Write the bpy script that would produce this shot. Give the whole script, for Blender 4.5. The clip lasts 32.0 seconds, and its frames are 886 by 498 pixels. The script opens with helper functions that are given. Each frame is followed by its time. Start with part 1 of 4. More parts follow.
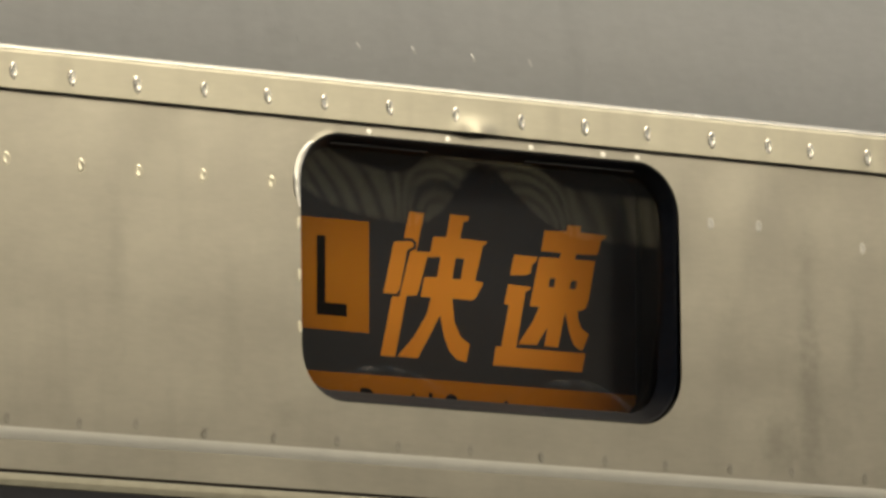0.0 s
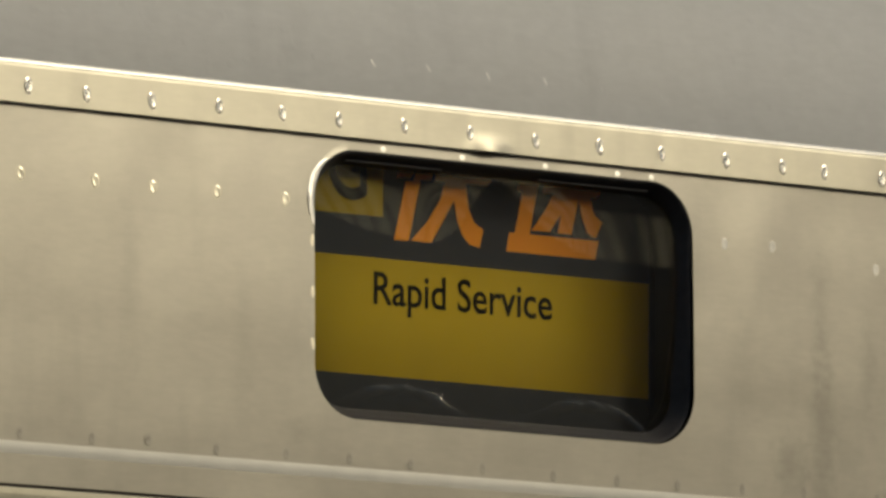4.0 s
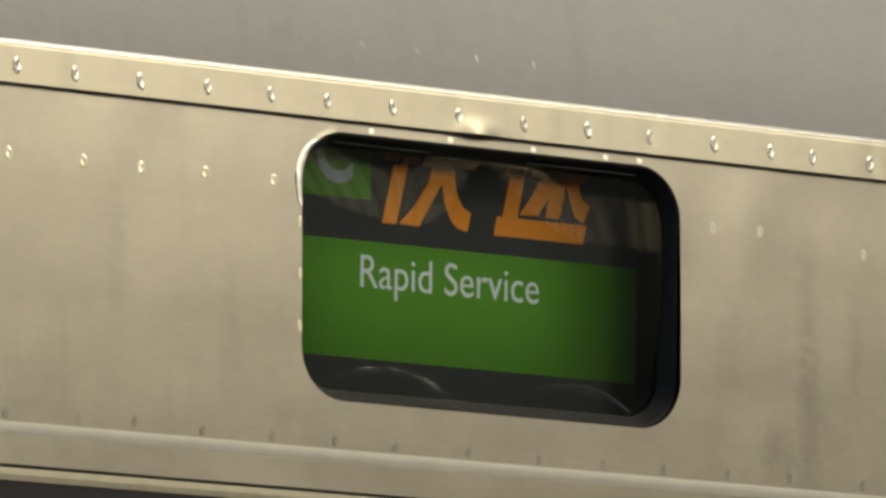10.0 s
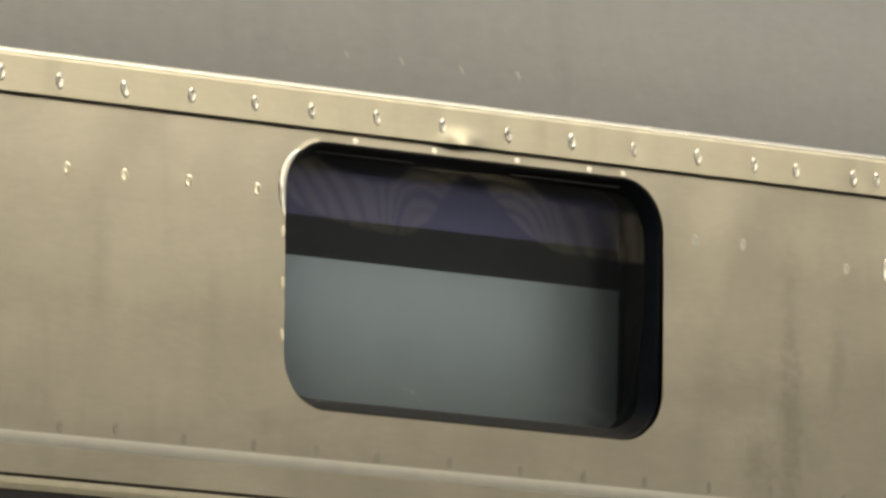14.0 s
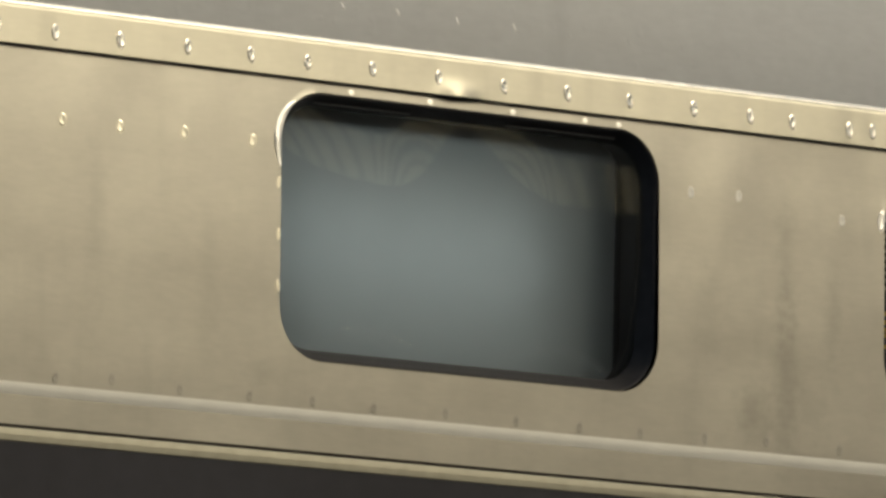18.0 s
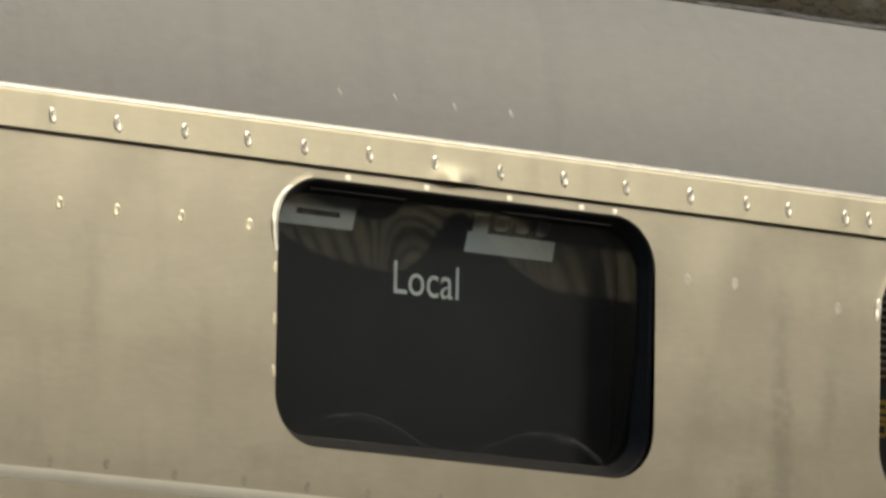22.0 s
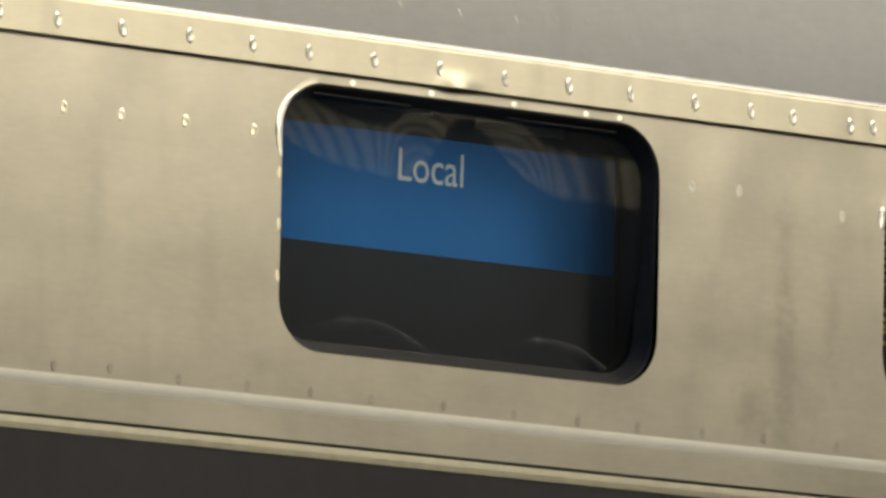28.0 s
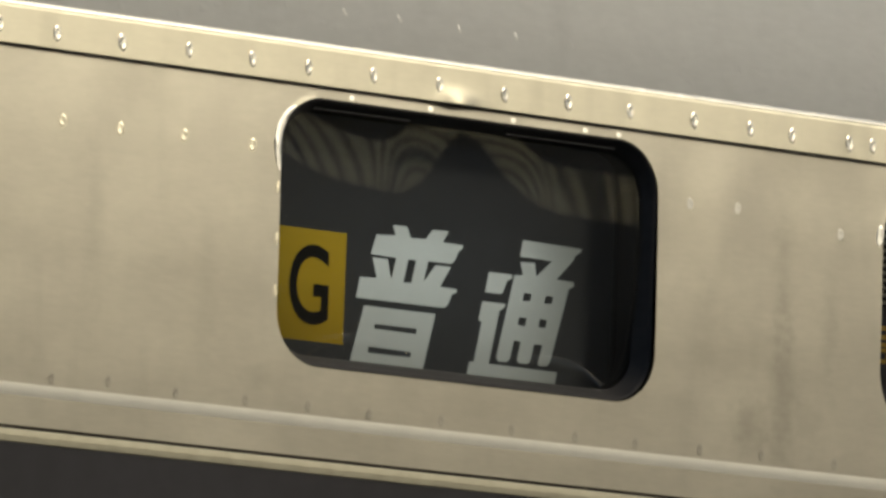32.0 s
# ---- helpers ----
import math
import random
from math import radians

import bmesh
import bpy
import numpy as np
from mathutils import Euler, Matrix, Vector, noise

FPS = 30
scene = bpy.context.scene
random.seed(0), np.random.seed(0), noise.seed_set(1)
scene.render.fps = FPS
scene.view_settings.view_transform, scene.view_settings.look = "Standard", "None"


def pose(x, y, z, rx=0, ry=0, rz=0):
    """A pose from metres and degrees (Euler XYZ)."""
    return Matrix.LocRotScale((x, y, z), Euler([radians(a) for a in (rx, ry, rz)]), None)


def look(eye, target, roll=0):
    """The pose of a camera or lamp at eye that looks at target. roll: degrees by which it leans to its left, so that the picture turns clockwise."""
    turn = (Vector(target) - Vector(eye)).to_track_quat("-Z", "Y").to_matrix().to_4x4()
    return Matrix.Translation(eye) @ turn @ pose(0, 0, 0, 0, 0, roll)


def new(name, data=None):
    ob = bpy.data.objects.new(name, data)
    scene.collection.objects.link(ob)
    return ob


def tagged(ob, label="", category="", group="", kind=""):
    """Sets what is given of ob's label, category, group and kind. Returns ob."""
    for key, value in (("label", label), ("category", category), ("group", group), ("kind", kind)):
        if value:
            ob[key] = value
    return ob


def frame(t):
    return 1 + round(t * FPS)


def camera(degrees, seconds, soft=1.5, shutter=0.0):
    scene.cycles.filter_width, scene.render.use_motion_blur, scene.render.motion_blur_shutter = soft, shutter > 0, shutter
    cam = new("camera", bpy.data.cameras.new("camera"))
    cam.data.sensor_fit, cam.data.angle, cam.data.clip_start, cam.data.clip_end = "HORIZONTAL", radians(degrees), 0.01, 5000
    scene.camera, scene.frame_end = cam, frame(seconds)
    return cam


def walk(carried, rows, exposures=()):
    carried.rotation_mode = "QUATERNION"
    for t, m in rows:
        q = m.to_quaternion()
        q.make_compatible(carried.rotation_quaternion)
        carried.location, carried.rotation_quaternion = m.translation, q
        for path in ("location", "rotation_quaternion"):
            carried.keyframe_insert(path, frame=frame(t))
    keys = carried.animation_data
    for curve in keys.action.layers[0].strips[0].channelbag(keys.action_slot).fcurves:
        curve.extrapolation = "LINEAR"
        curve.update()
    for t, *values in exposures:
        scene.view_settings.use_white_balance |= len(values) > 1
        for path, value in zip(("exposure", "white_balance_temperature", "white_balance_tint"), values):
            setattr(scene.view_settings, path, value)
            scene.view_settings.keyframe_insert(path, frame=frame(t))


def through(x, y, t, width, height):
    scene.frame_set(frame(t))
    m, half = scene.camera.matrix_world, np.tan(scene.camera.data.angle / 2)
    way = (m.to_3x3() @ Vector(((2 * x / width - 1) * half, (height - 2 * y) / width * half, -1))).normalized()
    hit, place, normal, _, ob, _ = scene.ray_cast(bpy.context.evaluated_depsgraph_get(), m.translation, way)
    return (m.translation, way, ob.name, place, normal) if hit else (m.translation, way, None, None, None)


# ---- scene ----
from mathutils.geometry import delaunay_2d_cdt, tessellate_polygon

# Height of the weld line over the sign, above the rails. Heights along the sign are given from it.
Z = 3.15
EYE = (-3.8632, -4.9447, Z + (-0.8100))


def aim(yaw, pitch, roll):
    return pose(*EYE, 0, 0, yaw) @ pose(0, 0, 0, 90 + pitch) @ pose(0, 0, 0, 0, 0, roll)


EXPOSURES = [(0, -0.15), (1, -0.05), (2, -0.15), (5, 0.12), (6, 0.19), (7, -0.10), (8, 0.10), (9, 0.08), (10, 0.0), (11, -0.15), (12, -0.10), (13, -0.05), (14, -0.12), (17, -0.10), (18, 0.02),
             (19, -0.05), (20, -0.06), (21, -0.25), (22, -0.06), (23, -0.03), (24, 0.23), (25, -0.08), (28, 0.22), (29, 0.02), (30, -0.04), (31, 0.10), (32, 0.12)]
cam = camera(5.0867, 32.0, soft=3.1)
walk(cam, [
    (0, aim(-38.6941, 6.5153, -0.123)),
    (0.5, aim(-38.6448, 6.5433, -0.200)),
    (1, aim(-38.6595, 6.4834, 0.115)),
    (1.5, aim(-38.6659, 6.4552, 0.648)),
    (2, aim(-38.6156, 6.5408, 0.641)),
    (2.5, aim(-38.6048, 6.5974, 0.318)),
    (4.5, aim(-38.6213, 6.6173, 0.290)),
    (5, aim(-38.6269, 6.3520, 0.220)),
    (5.5, aim(-38.6996, 6.1698, 0.319)),
    (6, aim(-38.7330, 6.2823, 0.659)),
    (6.5, aim(-38.7600, 6.6059, 0.692)),
    (7, aim(-38.8071, 6.6850, 0.735)),
    (7.5, aim(-38.8395, 6.6952, 0.907)),
    (8, aim(-38.6067, 6.3808, 0.632)),
    (8.5, aim(-38.5391, 6.3275, 0.259)),
    (9, aim(-38.5511, 6.3862, 0.234)),
    (9.5, aim(-38.5956, 6.4184, 0.555)),
    (10, aim(-38.6881, 6.5202, 0.689)),
    (10.5, aim(-38.6208, 6.6083, 0.965)),
    (11, aim(-38.6216, 6.6553, 1.078)),
    (11.5, aim(-38.6550, 6.6423, 1.213)),
    (12, aim(-38.7207, 6.6620, 1.054)),
    (12.5, aim(-38.8180, 6.6012, 0.767)),
    (13, aim(-38.8230, 6.5651, 0.654)),
    (13.5, aim(-38.8004, 6.5580, 0.813)),
    (14, aim(-38.7855, 6.5823, 1.167)),
    (14.5, aim(-38.7119, 6.6220, 1.570)),
    (16.5, aim(-38.6781, 6.5766, 0.956)),
    (17, aim(-38.7620, 6.4744, 0.807)),
    (17.5, aim(-38.8211, 6.3163, 0.915)),
    (18, aim(-38.8157, 6.3026, 1.183)),
    (18.5, aim(-38.9080, 6.2636, 1.234)),
    (19, aim(-38.9873, 6.2905, 0.990)),
    (19.5, aim(-39.0231, 6.3415, 1.011)),
    (20, aim(-39.0145, 6.4418, 1.258)),
    (20.5, aim(-38.9470, 6.8026, 1.425)),
    (21, aim(-38.8765, 7.0100, 1.320)),
    (21.5, aim(-38.8276, 7.0511, 1.468)),
    (22, aim(-38.8265, 6.7958, 1.515)),
    (22.5, aim(-38.8586, 6.7291, 1.584)),
    (23, aim(-38.9175, 6.6360, 1.304)),
    (23.5, aim(-38.9937, 6.3042, 1.382)),
    (24, aim(-39.0293, 6.2356, 1.363)),
    (24.5, aim(-39.0298, 6.5563, 1.420)),
    (25, aim(-39.0024, 6.6512, 1.490)),
    (25.5, aim(-38.9548, 6.7147, 1.685)),
    (27.5, aim(-38.7894, 6.3784, 1.797)),
    (28, aim(-38.8186, 6.2551, 1.793)),
    (28.5, aim(-38.7824, 6.2719, 2.079)),
    (29, aim(-38.7554, 6.3889, 2.108)),
    (29.5, aim(-38.7327, 6.5190, 2.112)),
    (30, aim(-38.7774, 6.4875, 2.034)),
    (30.5, aim(-38.8195, 6.3689, 2.059)),
    (31, aim(-38.8447, 6.3529, 2.052)),
    (31.5, aim(-38.8291, 6.3645, 1.923)),
    (32, aim(-38.8251, 6.3451, 2.117)),
], exposures=[(t, ev, 6560 if t < 3 else 6480 if t < 20 else 6440 if t < 24 else 6370, 4) for t, ev in EXPOSURES])

# ---------------------------------------------------------------- light
SUN_EL, SUN_ROT = 33.0, 139.5
world = bpy.data.worlds.new("sky")
scene.world = world
world.use_nodes = True
wn = world.node_tree.nodes
sky = wn.new("ShaderNodeTexSky")
sky.sky_type = "NISHITA"
sky.sun_disc = False
sky.sun_elevation, sky.sun_rotation = radians(SUN_EL), radians(SUN_ROT)
sky.dust_density = 3.0
world.node_tree.links.new(sky.outputs[0], wn["Background"].inputs[0])
wn["Background"].inputs[1].default_value = 0.065

sun = new("sun", bpy.data.lights.new("sun", "SUN"))
sun.data.energy, sun.data.angle, sun.data.color = 0.66, radians(12), (1.0, 0.88, 0.68)
sun.matrix_world = look((8 * math.sin(radians(SUN_ROT)), 8 * math.cos(radians(SUN_ROT)), Z + 8 * math.tan(radians(SUN_EL))), (0, 0, Z))


def tube_light(name, x, y, z, sx, sy, watts, color, turn):
    lamp = bpy.data.lights.new(name, "AREA")
    lamp.shape, lamp.size, lamp.size_y, lamp.energy, lamp.color = "RECTANGLE", sx, sy, watts, color
    ob = new(name, lamp)
    ob.matrix_world = pose(x, y, z) @ turn
    return ob


# The fluorescent tube inside the sign's box shines towards the film.
tube_light("sign_tube_light", 0.128, 0.066, Z - 0.126, 0.21, 0.13, 0.0285, (0.97, 0.98, 0.92), pose(0, 0, 0, -90))


# ---------------------------------------------------------------- materials
def mat(name, color, rough=0.5, metal=0.0, grain=None, stain=None, bump=0.0, bump_scale=200.0, stretch=(1, 1, 1), amount=0.15, coat=0.0, spec=0.5):
    """grain, stain: noise scales of the fine and the coarse change of tone; amount: how far it goes."""
    m = bpy.data.materials.new(name)
    m.use_nodes = True
    nt = m.node_tree
    p = nt.nodes["Principled BSDF"]
    p.inputs["Base Color"].default_value = (*color, 1)
    p.inputs["Roughness"].default_value = rough
    p.inputs["Metallic"].default_value = metal
    p.inputs["Coat Weight"].default_value = coat
    p.inputs["Specular IOR Level"].default_value = spec
    co = nt.nodes.new("ShaderNodeTexCoord")
    mp = nt.nodes.new("ShaderNodeMapping")
    mp.inputs["Scale"].default_value = stretch
    nt.links.new(co.outputs["Object"], mp.inputs[0])
    out = None
    for scale, part_ in ((grain, 0.5), (stain, 1.0)):
        if not scale:
            continue
        n = nt.nodes.new("ShaderNodeTexNoise")
        n.inputs["Scale"].default_value = scale
        n.inputs["Detail"].default_value = 5
        nt.links.new(mp.outputs[0], n.inputs[0])
        r = nt.nodes.new("ShaderNodeMapRange")
        r.inputs[1].default_value, r.inputs[2].default_value = 0.3, 0.7
        r.inputs[3].default_value, r.inputs[4].default_value = 1 - amount * part_, 1 + amount * part_ * 0.5
        nt.links.new(n.outputs[0], r.inputs[0])
        if out is None:
            out = r.outputs[0]
        else:
            k = nt.nodes.new("ShaderNodeMath")
            k.operation = "MULTIPLY"
            nt.links.new(out, k.inputs[0])
            nt.links.new(r.outputs[0], k.inputs[1])
            out = k.outputs[0]
    if out is not None:
        mix = nt.nodes.new("ShaderNodeVectorMath")
        mix.operation = "SCALE"
        mix.inputs[0].default_value = color
        nt.links.new(out, mix.inputs["Scale"])
        nt.links.new(mix.outputs[0], p.inputs["Base Color"])
        k = nt.nodes.new("ShaderNodeMath")
        k.operation = "MULTIPLY"
        k.inputs[1].default_value = rough
        nt.links.new(out, k.inputs[0])
        nt.links.new(k.outputs[0], p.inputs["Roughness"])
    if bump:
        n = nt.nodes.new("ShaderNodeTexNoise")
        n.inputs["Scale"].default_value = bump_scale
        n.inputs["Detail"].default_value = 4
        nt.links.new(mp.outputs[0], n.inputs[0])
        b = nt.nodes.new("ShaderNodeBump")
        b.inputs["Strength"].default_value = bump
        b.inputs["Distance"].default_value = 0.001
        nt.links.new(n.outputs[0], b.inputs["Height"])
        nt.links.new(b.outputs[0], p.inputs["Normal"])
    return m


def brushed(m, amount):
    """Brush marks along the car spread its highlights up and down."""
    nt = m.node_tree
    up = nt.nodes.new("ShaderNodeCombineXYZ")
    up.inputs[2].default_value = 1.0
    p = nt.nodes["Principled BSDF"]
    p.inputs["Anisotropic"].default_value = amount
    nt.links.new(up.outputs[0], p.inputs["Tangent"])


def steel(name, color, rough, wave, seed, runs=0.10):
    """Stainless sheet: brushed along its length, slightly buckled, streaked downwards."""
    m = mat(name, color, rough, 1.0, grain=150, stain=9.0, amount=0.075, stretch=(0.55, 1, 1.9))
    nt = m.node_tree
    p = nt.nodes["Principled BSDF"]
    brushed(m, 0.7)
    co = nt.nodes.new("ShaderNodeTexCoord")
    last = None
    for scale, st, strength, dist in ((16.0, (1.4, 1, 1.0), wave, 0.0012), (85.0, (1.0, 1, 1.2), 0.26, 0.00022), (420.0, (0.45, 1, 1.5), 0.17, 0.0002)):
        mp = nt.nodes.new("ShaderNodeMapping")
        mp.inputs["Scale"].default_value = st
        mp.inputs["Location"].default_value = (seed, 0, seed * 0.3)
        nt.links.new(co.outputs["Object"], mp.inputs[0])
        n = nt.nodes.new("ShaderNodeTexNoise")
        n.inputs["Scale"].default_value = scale
        n.inputs["Detail"].default_value = 2
        nt.links.new(mp.outputs[0], n.inputs[0])
        b = nt.nodes.new("ShaderNodeBump")
        b.inputs["Strength"].default_value = strength
        b.inputs["Distance"].default_value = dist
        nt.links.new(n.outputs[0], b.inputs["Height"])
        if last is not None:
            nt.links.new(last, b.inputs["Normal"])
        last = b.outputs[0]
    nt.links.new(last, p.inputs["Normal"])
    # cloudy patches of a few millimetres
    n = nt.nodes.new("ShaderNodeTexNoise")
    n.inputs["Scale"].default_value, n.inputs["Detail"].default_value = 75, 5
    nt.links.new(co.outputs["Object"], n.inputs[0])
    r = nt.nodes.new("ShaderNodeMapRange")
    r.inputs[1].default_value, r.inputs[2].default_value = 0.3, 0.7
    r.inputs[3].default_value, r.inputs[4].default_value = 0.975, 1.022
    nt.links.new(n.outputs[0], r.inputs[0])
    sc = nt.nodes.new("ShaderNodeVectorMath")
    sc.operation = "SCALE"
    nt.links.new(p.inputs["Base Color"].links[0].from_socket, sc.inputs[0])
    nt.links.new(r.outputs[0], sc.inputs["Scale"])
    nt.links.new(sc.outputs[0], p.inputs["Base Color"])
    # faint dark runs down the sheet
    mp = nt.nodes.new("ShaderNodeMapping")
    mp.inputs["Scale"].default_value = (9.0, 1, 1.1)
    mp.inputs["Location"].default_value = (seed * 2.7, 0, seed)
    nt.links.new(co.outputs["Object"], mp.inputs[0])
    n = nt.nodes.new("ShaderNodeTexNoise")
    n.inputs["Scale"].default_value, n.inputs["Detail"].default_value = 3.4, 3
    nt.links.new(mp.outputs[0], n.inputs[0])
    r = nt.nodes.new("ShaderNodeMapRange")
    r.interpolation_type = "SMOOTHSTEP"
    r.inputs[1].default_value, r.inputs[2].default_value = 0.52, 0.72
    r.inputs[3].default_value, r.inputs[4].default_value = 1.0, 1.0 - runs
    nt.links.new(n.outputs[0], r.inputs[0])
    sc = nt.nodes.new("ShaderNodeVectorMath")
    sc.operation = "SCALE"
    nt.links.new(p.inputs["Base Color"].links[0].from_socket, sc.inputs[0])
    nt.links.new(r.outputs[0], sc.inputs["Scale"])
    nt.links.new(sc.outputs[0], p.inputs["Base Color"])
    return m


def smudge(m, x, z, rx, rz, depth):
    """A dark rubbed stain with a ragged outline, at a place on the sheet."""
    nt = m.node_tree
    p = nt.nodes["Principled BSDF"]
    co = nt.nodes.new("ShaderNodeTexCoord")
    mp = nt.nodes.new("ShaderNodeMapping")
    mp.inputs["Location"].default_value = (-x / rx, 0, -z / rz)
    mp.inputs["Scale"].default_value = (1 / rx, 0, 1 / rz)
    nt.links.new(co.outputs["Object"], mp.inputs[0])
    n = nt.nodes.new("ShaderNodeTexNoise")
    n.inputs["Scale"].default_value, n.inputs["Detail"].default_value = 130, 4
    nt.links.new(co.outputs["Object"], n.inputs[0])
    ln = nt.nodes.new("ShaderNodeVectorMath")
    ln.operation = "LENGTH"
    nt.links.new(mp.outputs[0], ln.inputs[0])
    add = nt.nodes.new("ShaderNodeMath")
    nt.links.new(ln.outputs["Value"], add.inputs[0])
    nt.links.new(n.outputs[0], add.inputs[1])
    r = nt.nodes.new("ShaderNodeMapRange")
    r.interpolation_type = "SMOOTHSTEP"
    r.inputs[1].default_value, r.inputs[2].default_value = 0.4, 1.5
    r.inputs[3].default_value, r.inputs[4].default_value = 1.0 - depth, 1.0
    nt.links.new(add.outputs[0], r.inputs[0])
    sc = nt.nodes.new("ShaderNodeVectorMath")
    sc.operation = "SCALE"
    nt.links.new(p.inputs["Base Color"].links[0].from_socket, sc.inputs[0])
    nt.links.new(r.outputs[0], sc.inputs["Scale"])
    nt.links.new(sc.outputs[0], p.inputs["Base Color"])


STEEL = steel("brushed_steel", (0.475, 0.446, 0.378), 0.39, 0.32, 1.3, 0.06)
for stain_ in ((0.404, -0.095, 0.015, 0.075, 0.13), (0.405, -0.175, 0.017, 0.080, 0.20), (0.376, -0.194, 0.022, 0.030, 0.22), (0.428, -0.190, 0.026, 0.034, 0.10),
               (-0.165, -0.120, 0.012, 0.09, 0.10), (-0.075, -0.150, 0.014, 0.07, 0.08), (0.445, -0.120, 0.012, 0.06, 0.12), (-0.030, -0.200, 0.03, 0.012, 0.10), (0.335, -0.135, 0.018, 0.050, 0.09)):
    smudge(STEEL, *stain_)
STRIP = steel("steel_strip", (0.578, 0.542, 0.440), 0.46, 0.4, 4.1)
SHOULDER = steel("matt_steel", (0.585, 0.578, 0.553), 0.56, 0.5, 7.7, 0.05)
SHOULDER.node_tree.nodes["Principled BSDF"].inputs["Metallic"].default_value = 0.2


def dents(m, scale, strength):
    """Small scattered dents."""
    nt = m.node_tree
    p = nt.nodes["Principled BSDF"]
    co, n, r, b = (nt.nodes.new("ShaderNode" + k) for k in ("TexCoord", "TexNoise", "MapRange", "Bump"))
    n.inputs["Scale"].default_value, n.inputs["Detail"].default_value = scale, 1
    nt.links.new(co.outputs["Object"], n.inputs[0])
    r.interpolation_type = "SMOOTHSTEP"
    r.inputs[1].default_value, r.inputs[2].default_value = 0.62, 0.78
    nt.links.new(n.outputs[0], r.inputs[0])
    b.inputs["Strength"].default_value, b.inputs["Distance"].default_value = strength, 0.0007
    nt.links.new(r.outputs[0], b.inputs["Height"])
    nt.links.new(p.inputs["Normal"].links[0].from_socket, b.inputs["Normal"])
    nt.links.new(b.outputs[0], p.inputs["Normal"])


dents(SHOULDER, 85, 0.28)
# Much paler than the sheets: glints of welds and folded edge are coloured in.
WELD = mat("weld_steel", (0.96, 0.92, 0.82), 0.27, 1.0, grain=60, amount=0.1)
brushed(WELD, 0.95)
# Paler than the sheet: the light stripe along the bead is in this colour.
BEAD = mat("pale_dull_steel", (0.75, 0.73, 0.67), 0.54, 1.0, grain=60, amount=0.1)
brushed(BEAD, 0.3)
TARNISHED = mat("tarnished_steel", (0.37, 0.35, 0.28), 0.44, 1.0, grain=90, amount=0.2)
brushed(TARNISHED, 0.7)
LEAD = mat("dull_grey_paint", (0.235, 0.222, 0.228), 0.6, 0.2, grain=260, stain=60, amount=0.6, bump=0.5, bump_scale=300, stretch=(0.25, 1, 1.5))
TICK = mat("tick_steel", (0.74, 0.72, 0.68), 0.4, 0.6, grain=60, amount=0.1)
# The middle welds' glints are also put into a pale colour.
WELD_PIT = mat("pressed_steel", (0.95, 0.89, 0.72), 0.30, 1.0, grain=60, amount=0.1)
brushed(WELD_PIT, 0.85)
# Near-white copy of the steel: glints at the openings' edges are in its colour.
GLINT_STEEL = mat("glint_steel", (0.96, 0.93, 0.86), 0.38, 1.0, grain=60, amount=0.15)
brushed(GLINT_STEEL, 0.8)
RUBBER = mat("black_rubber", (0.064, 0.058, 0.055), 0.55, grain=120, amount=0.3, bump=0.2, bump_scale=900, spec=0.2)
RETAINER = mat("grey_plastic", (0.09, 0.085, 0.085), 0.4, grain=90, amount=0.4)
CASING = mat("black_casing", (0.020, 0.020, 0.023), 0.45, grain=80, amount=0.3)
REFLECTOR = mat("white_enamel", (0.75, 0.75, 0.72), 0.5, grain=30, amount=0.1)
BAND = mat("dark_grey_band", (0.066, 0.061, 0.065), 0.55, grain=60, stain=3, amount=0.2, spec=0.3)
SEAM = mat("dark_sealant", (0.060, 0.043, 0.030), 0.7, grain=60, amount=0.3)
GRIME = mat("grimy_roof_edge", (0.158, 0.132, 0.082), 0.9, grain=420, stain=90, amount=0.5, bump=0.8, bump_scale=500, stretch=(0.7, 1, 1.2))


def specks(m, scale, low, high, depth):
    """Dark specks of dirt scattered over a surface."""
    nt = m.node_tree
    p = nt.nodes["Principled BSDF"]
    co, mp, n, r, sc = (nt.nodes.new("ShaderNode" + k) for k in ("TexCoord", "Mapping", "TexNoise", "MapRange", "VectorMath"))
    mp.inputs["Scale"].default_value = (0.6, 1, 1.3)
    n.inputs["Scale"].default_value, n.inputs["Detail"].default_value = scale, 3
    nt.links.new(co.outputs["Object"], mp.inputs[0])
    nt.links.new(mp.outputs[0], n.inputs[0])
    r.interpolation_type = "SMOOTHSTEP"
    r.inputs[1].default_value, r.inputs[2].default_value = low, high
    r.inputs[3].default_value, r.inputs[4].default_value = 1.0, 1.0 - depth
    nt.links.new(n.outputs[0], r.inputs[0])
    sc.operation = "SCALE"
    nt.links.new(p.inputs["Base Color"].links[0].from_socket, sc.inputs[0])
    nt.links.new(r.outputs[0], sc.inputs["Scale"])
    nt.links.new(sc.outputs[0], p.inputs["Base Color"])


specks(GRIME, 210, 0.52, 0.62, 0.65)
specks(LEAD, 120, 0.50, 0.64, 0.45)
ROOF = mat("roof_paint", (0.10, 0.10, 0.10), 0.8, grain=20, stain=2, amount=0.3)
DARK = mat("near_black", (0.018, 0.017, 0.016), 0.9, grain=6, stain=0.6, amount=0.4)
WALL_BROWN = mat("brown_wall", (0.10, 0.09, 0.075), 0.9, grain=6, stain=0.6, amount=0.4)
GROUND = mat("ballast", (0.16, 0.15, 0.135), 0.95, grain=30, stain=0.5, amount=0.5, bump=1.0, bump_scale=25)
CONCRETE = mat("platform_asphalt", (0.085, 0.082, 0.078), 0.85, grain=18, stain=0.8, amount=0.3, bump=0.4, bump_scale=60)
IRON = mat("iron", (0.10, 0.085, 0.07), 0.6, 0.6, grain=20, amount=0.3)


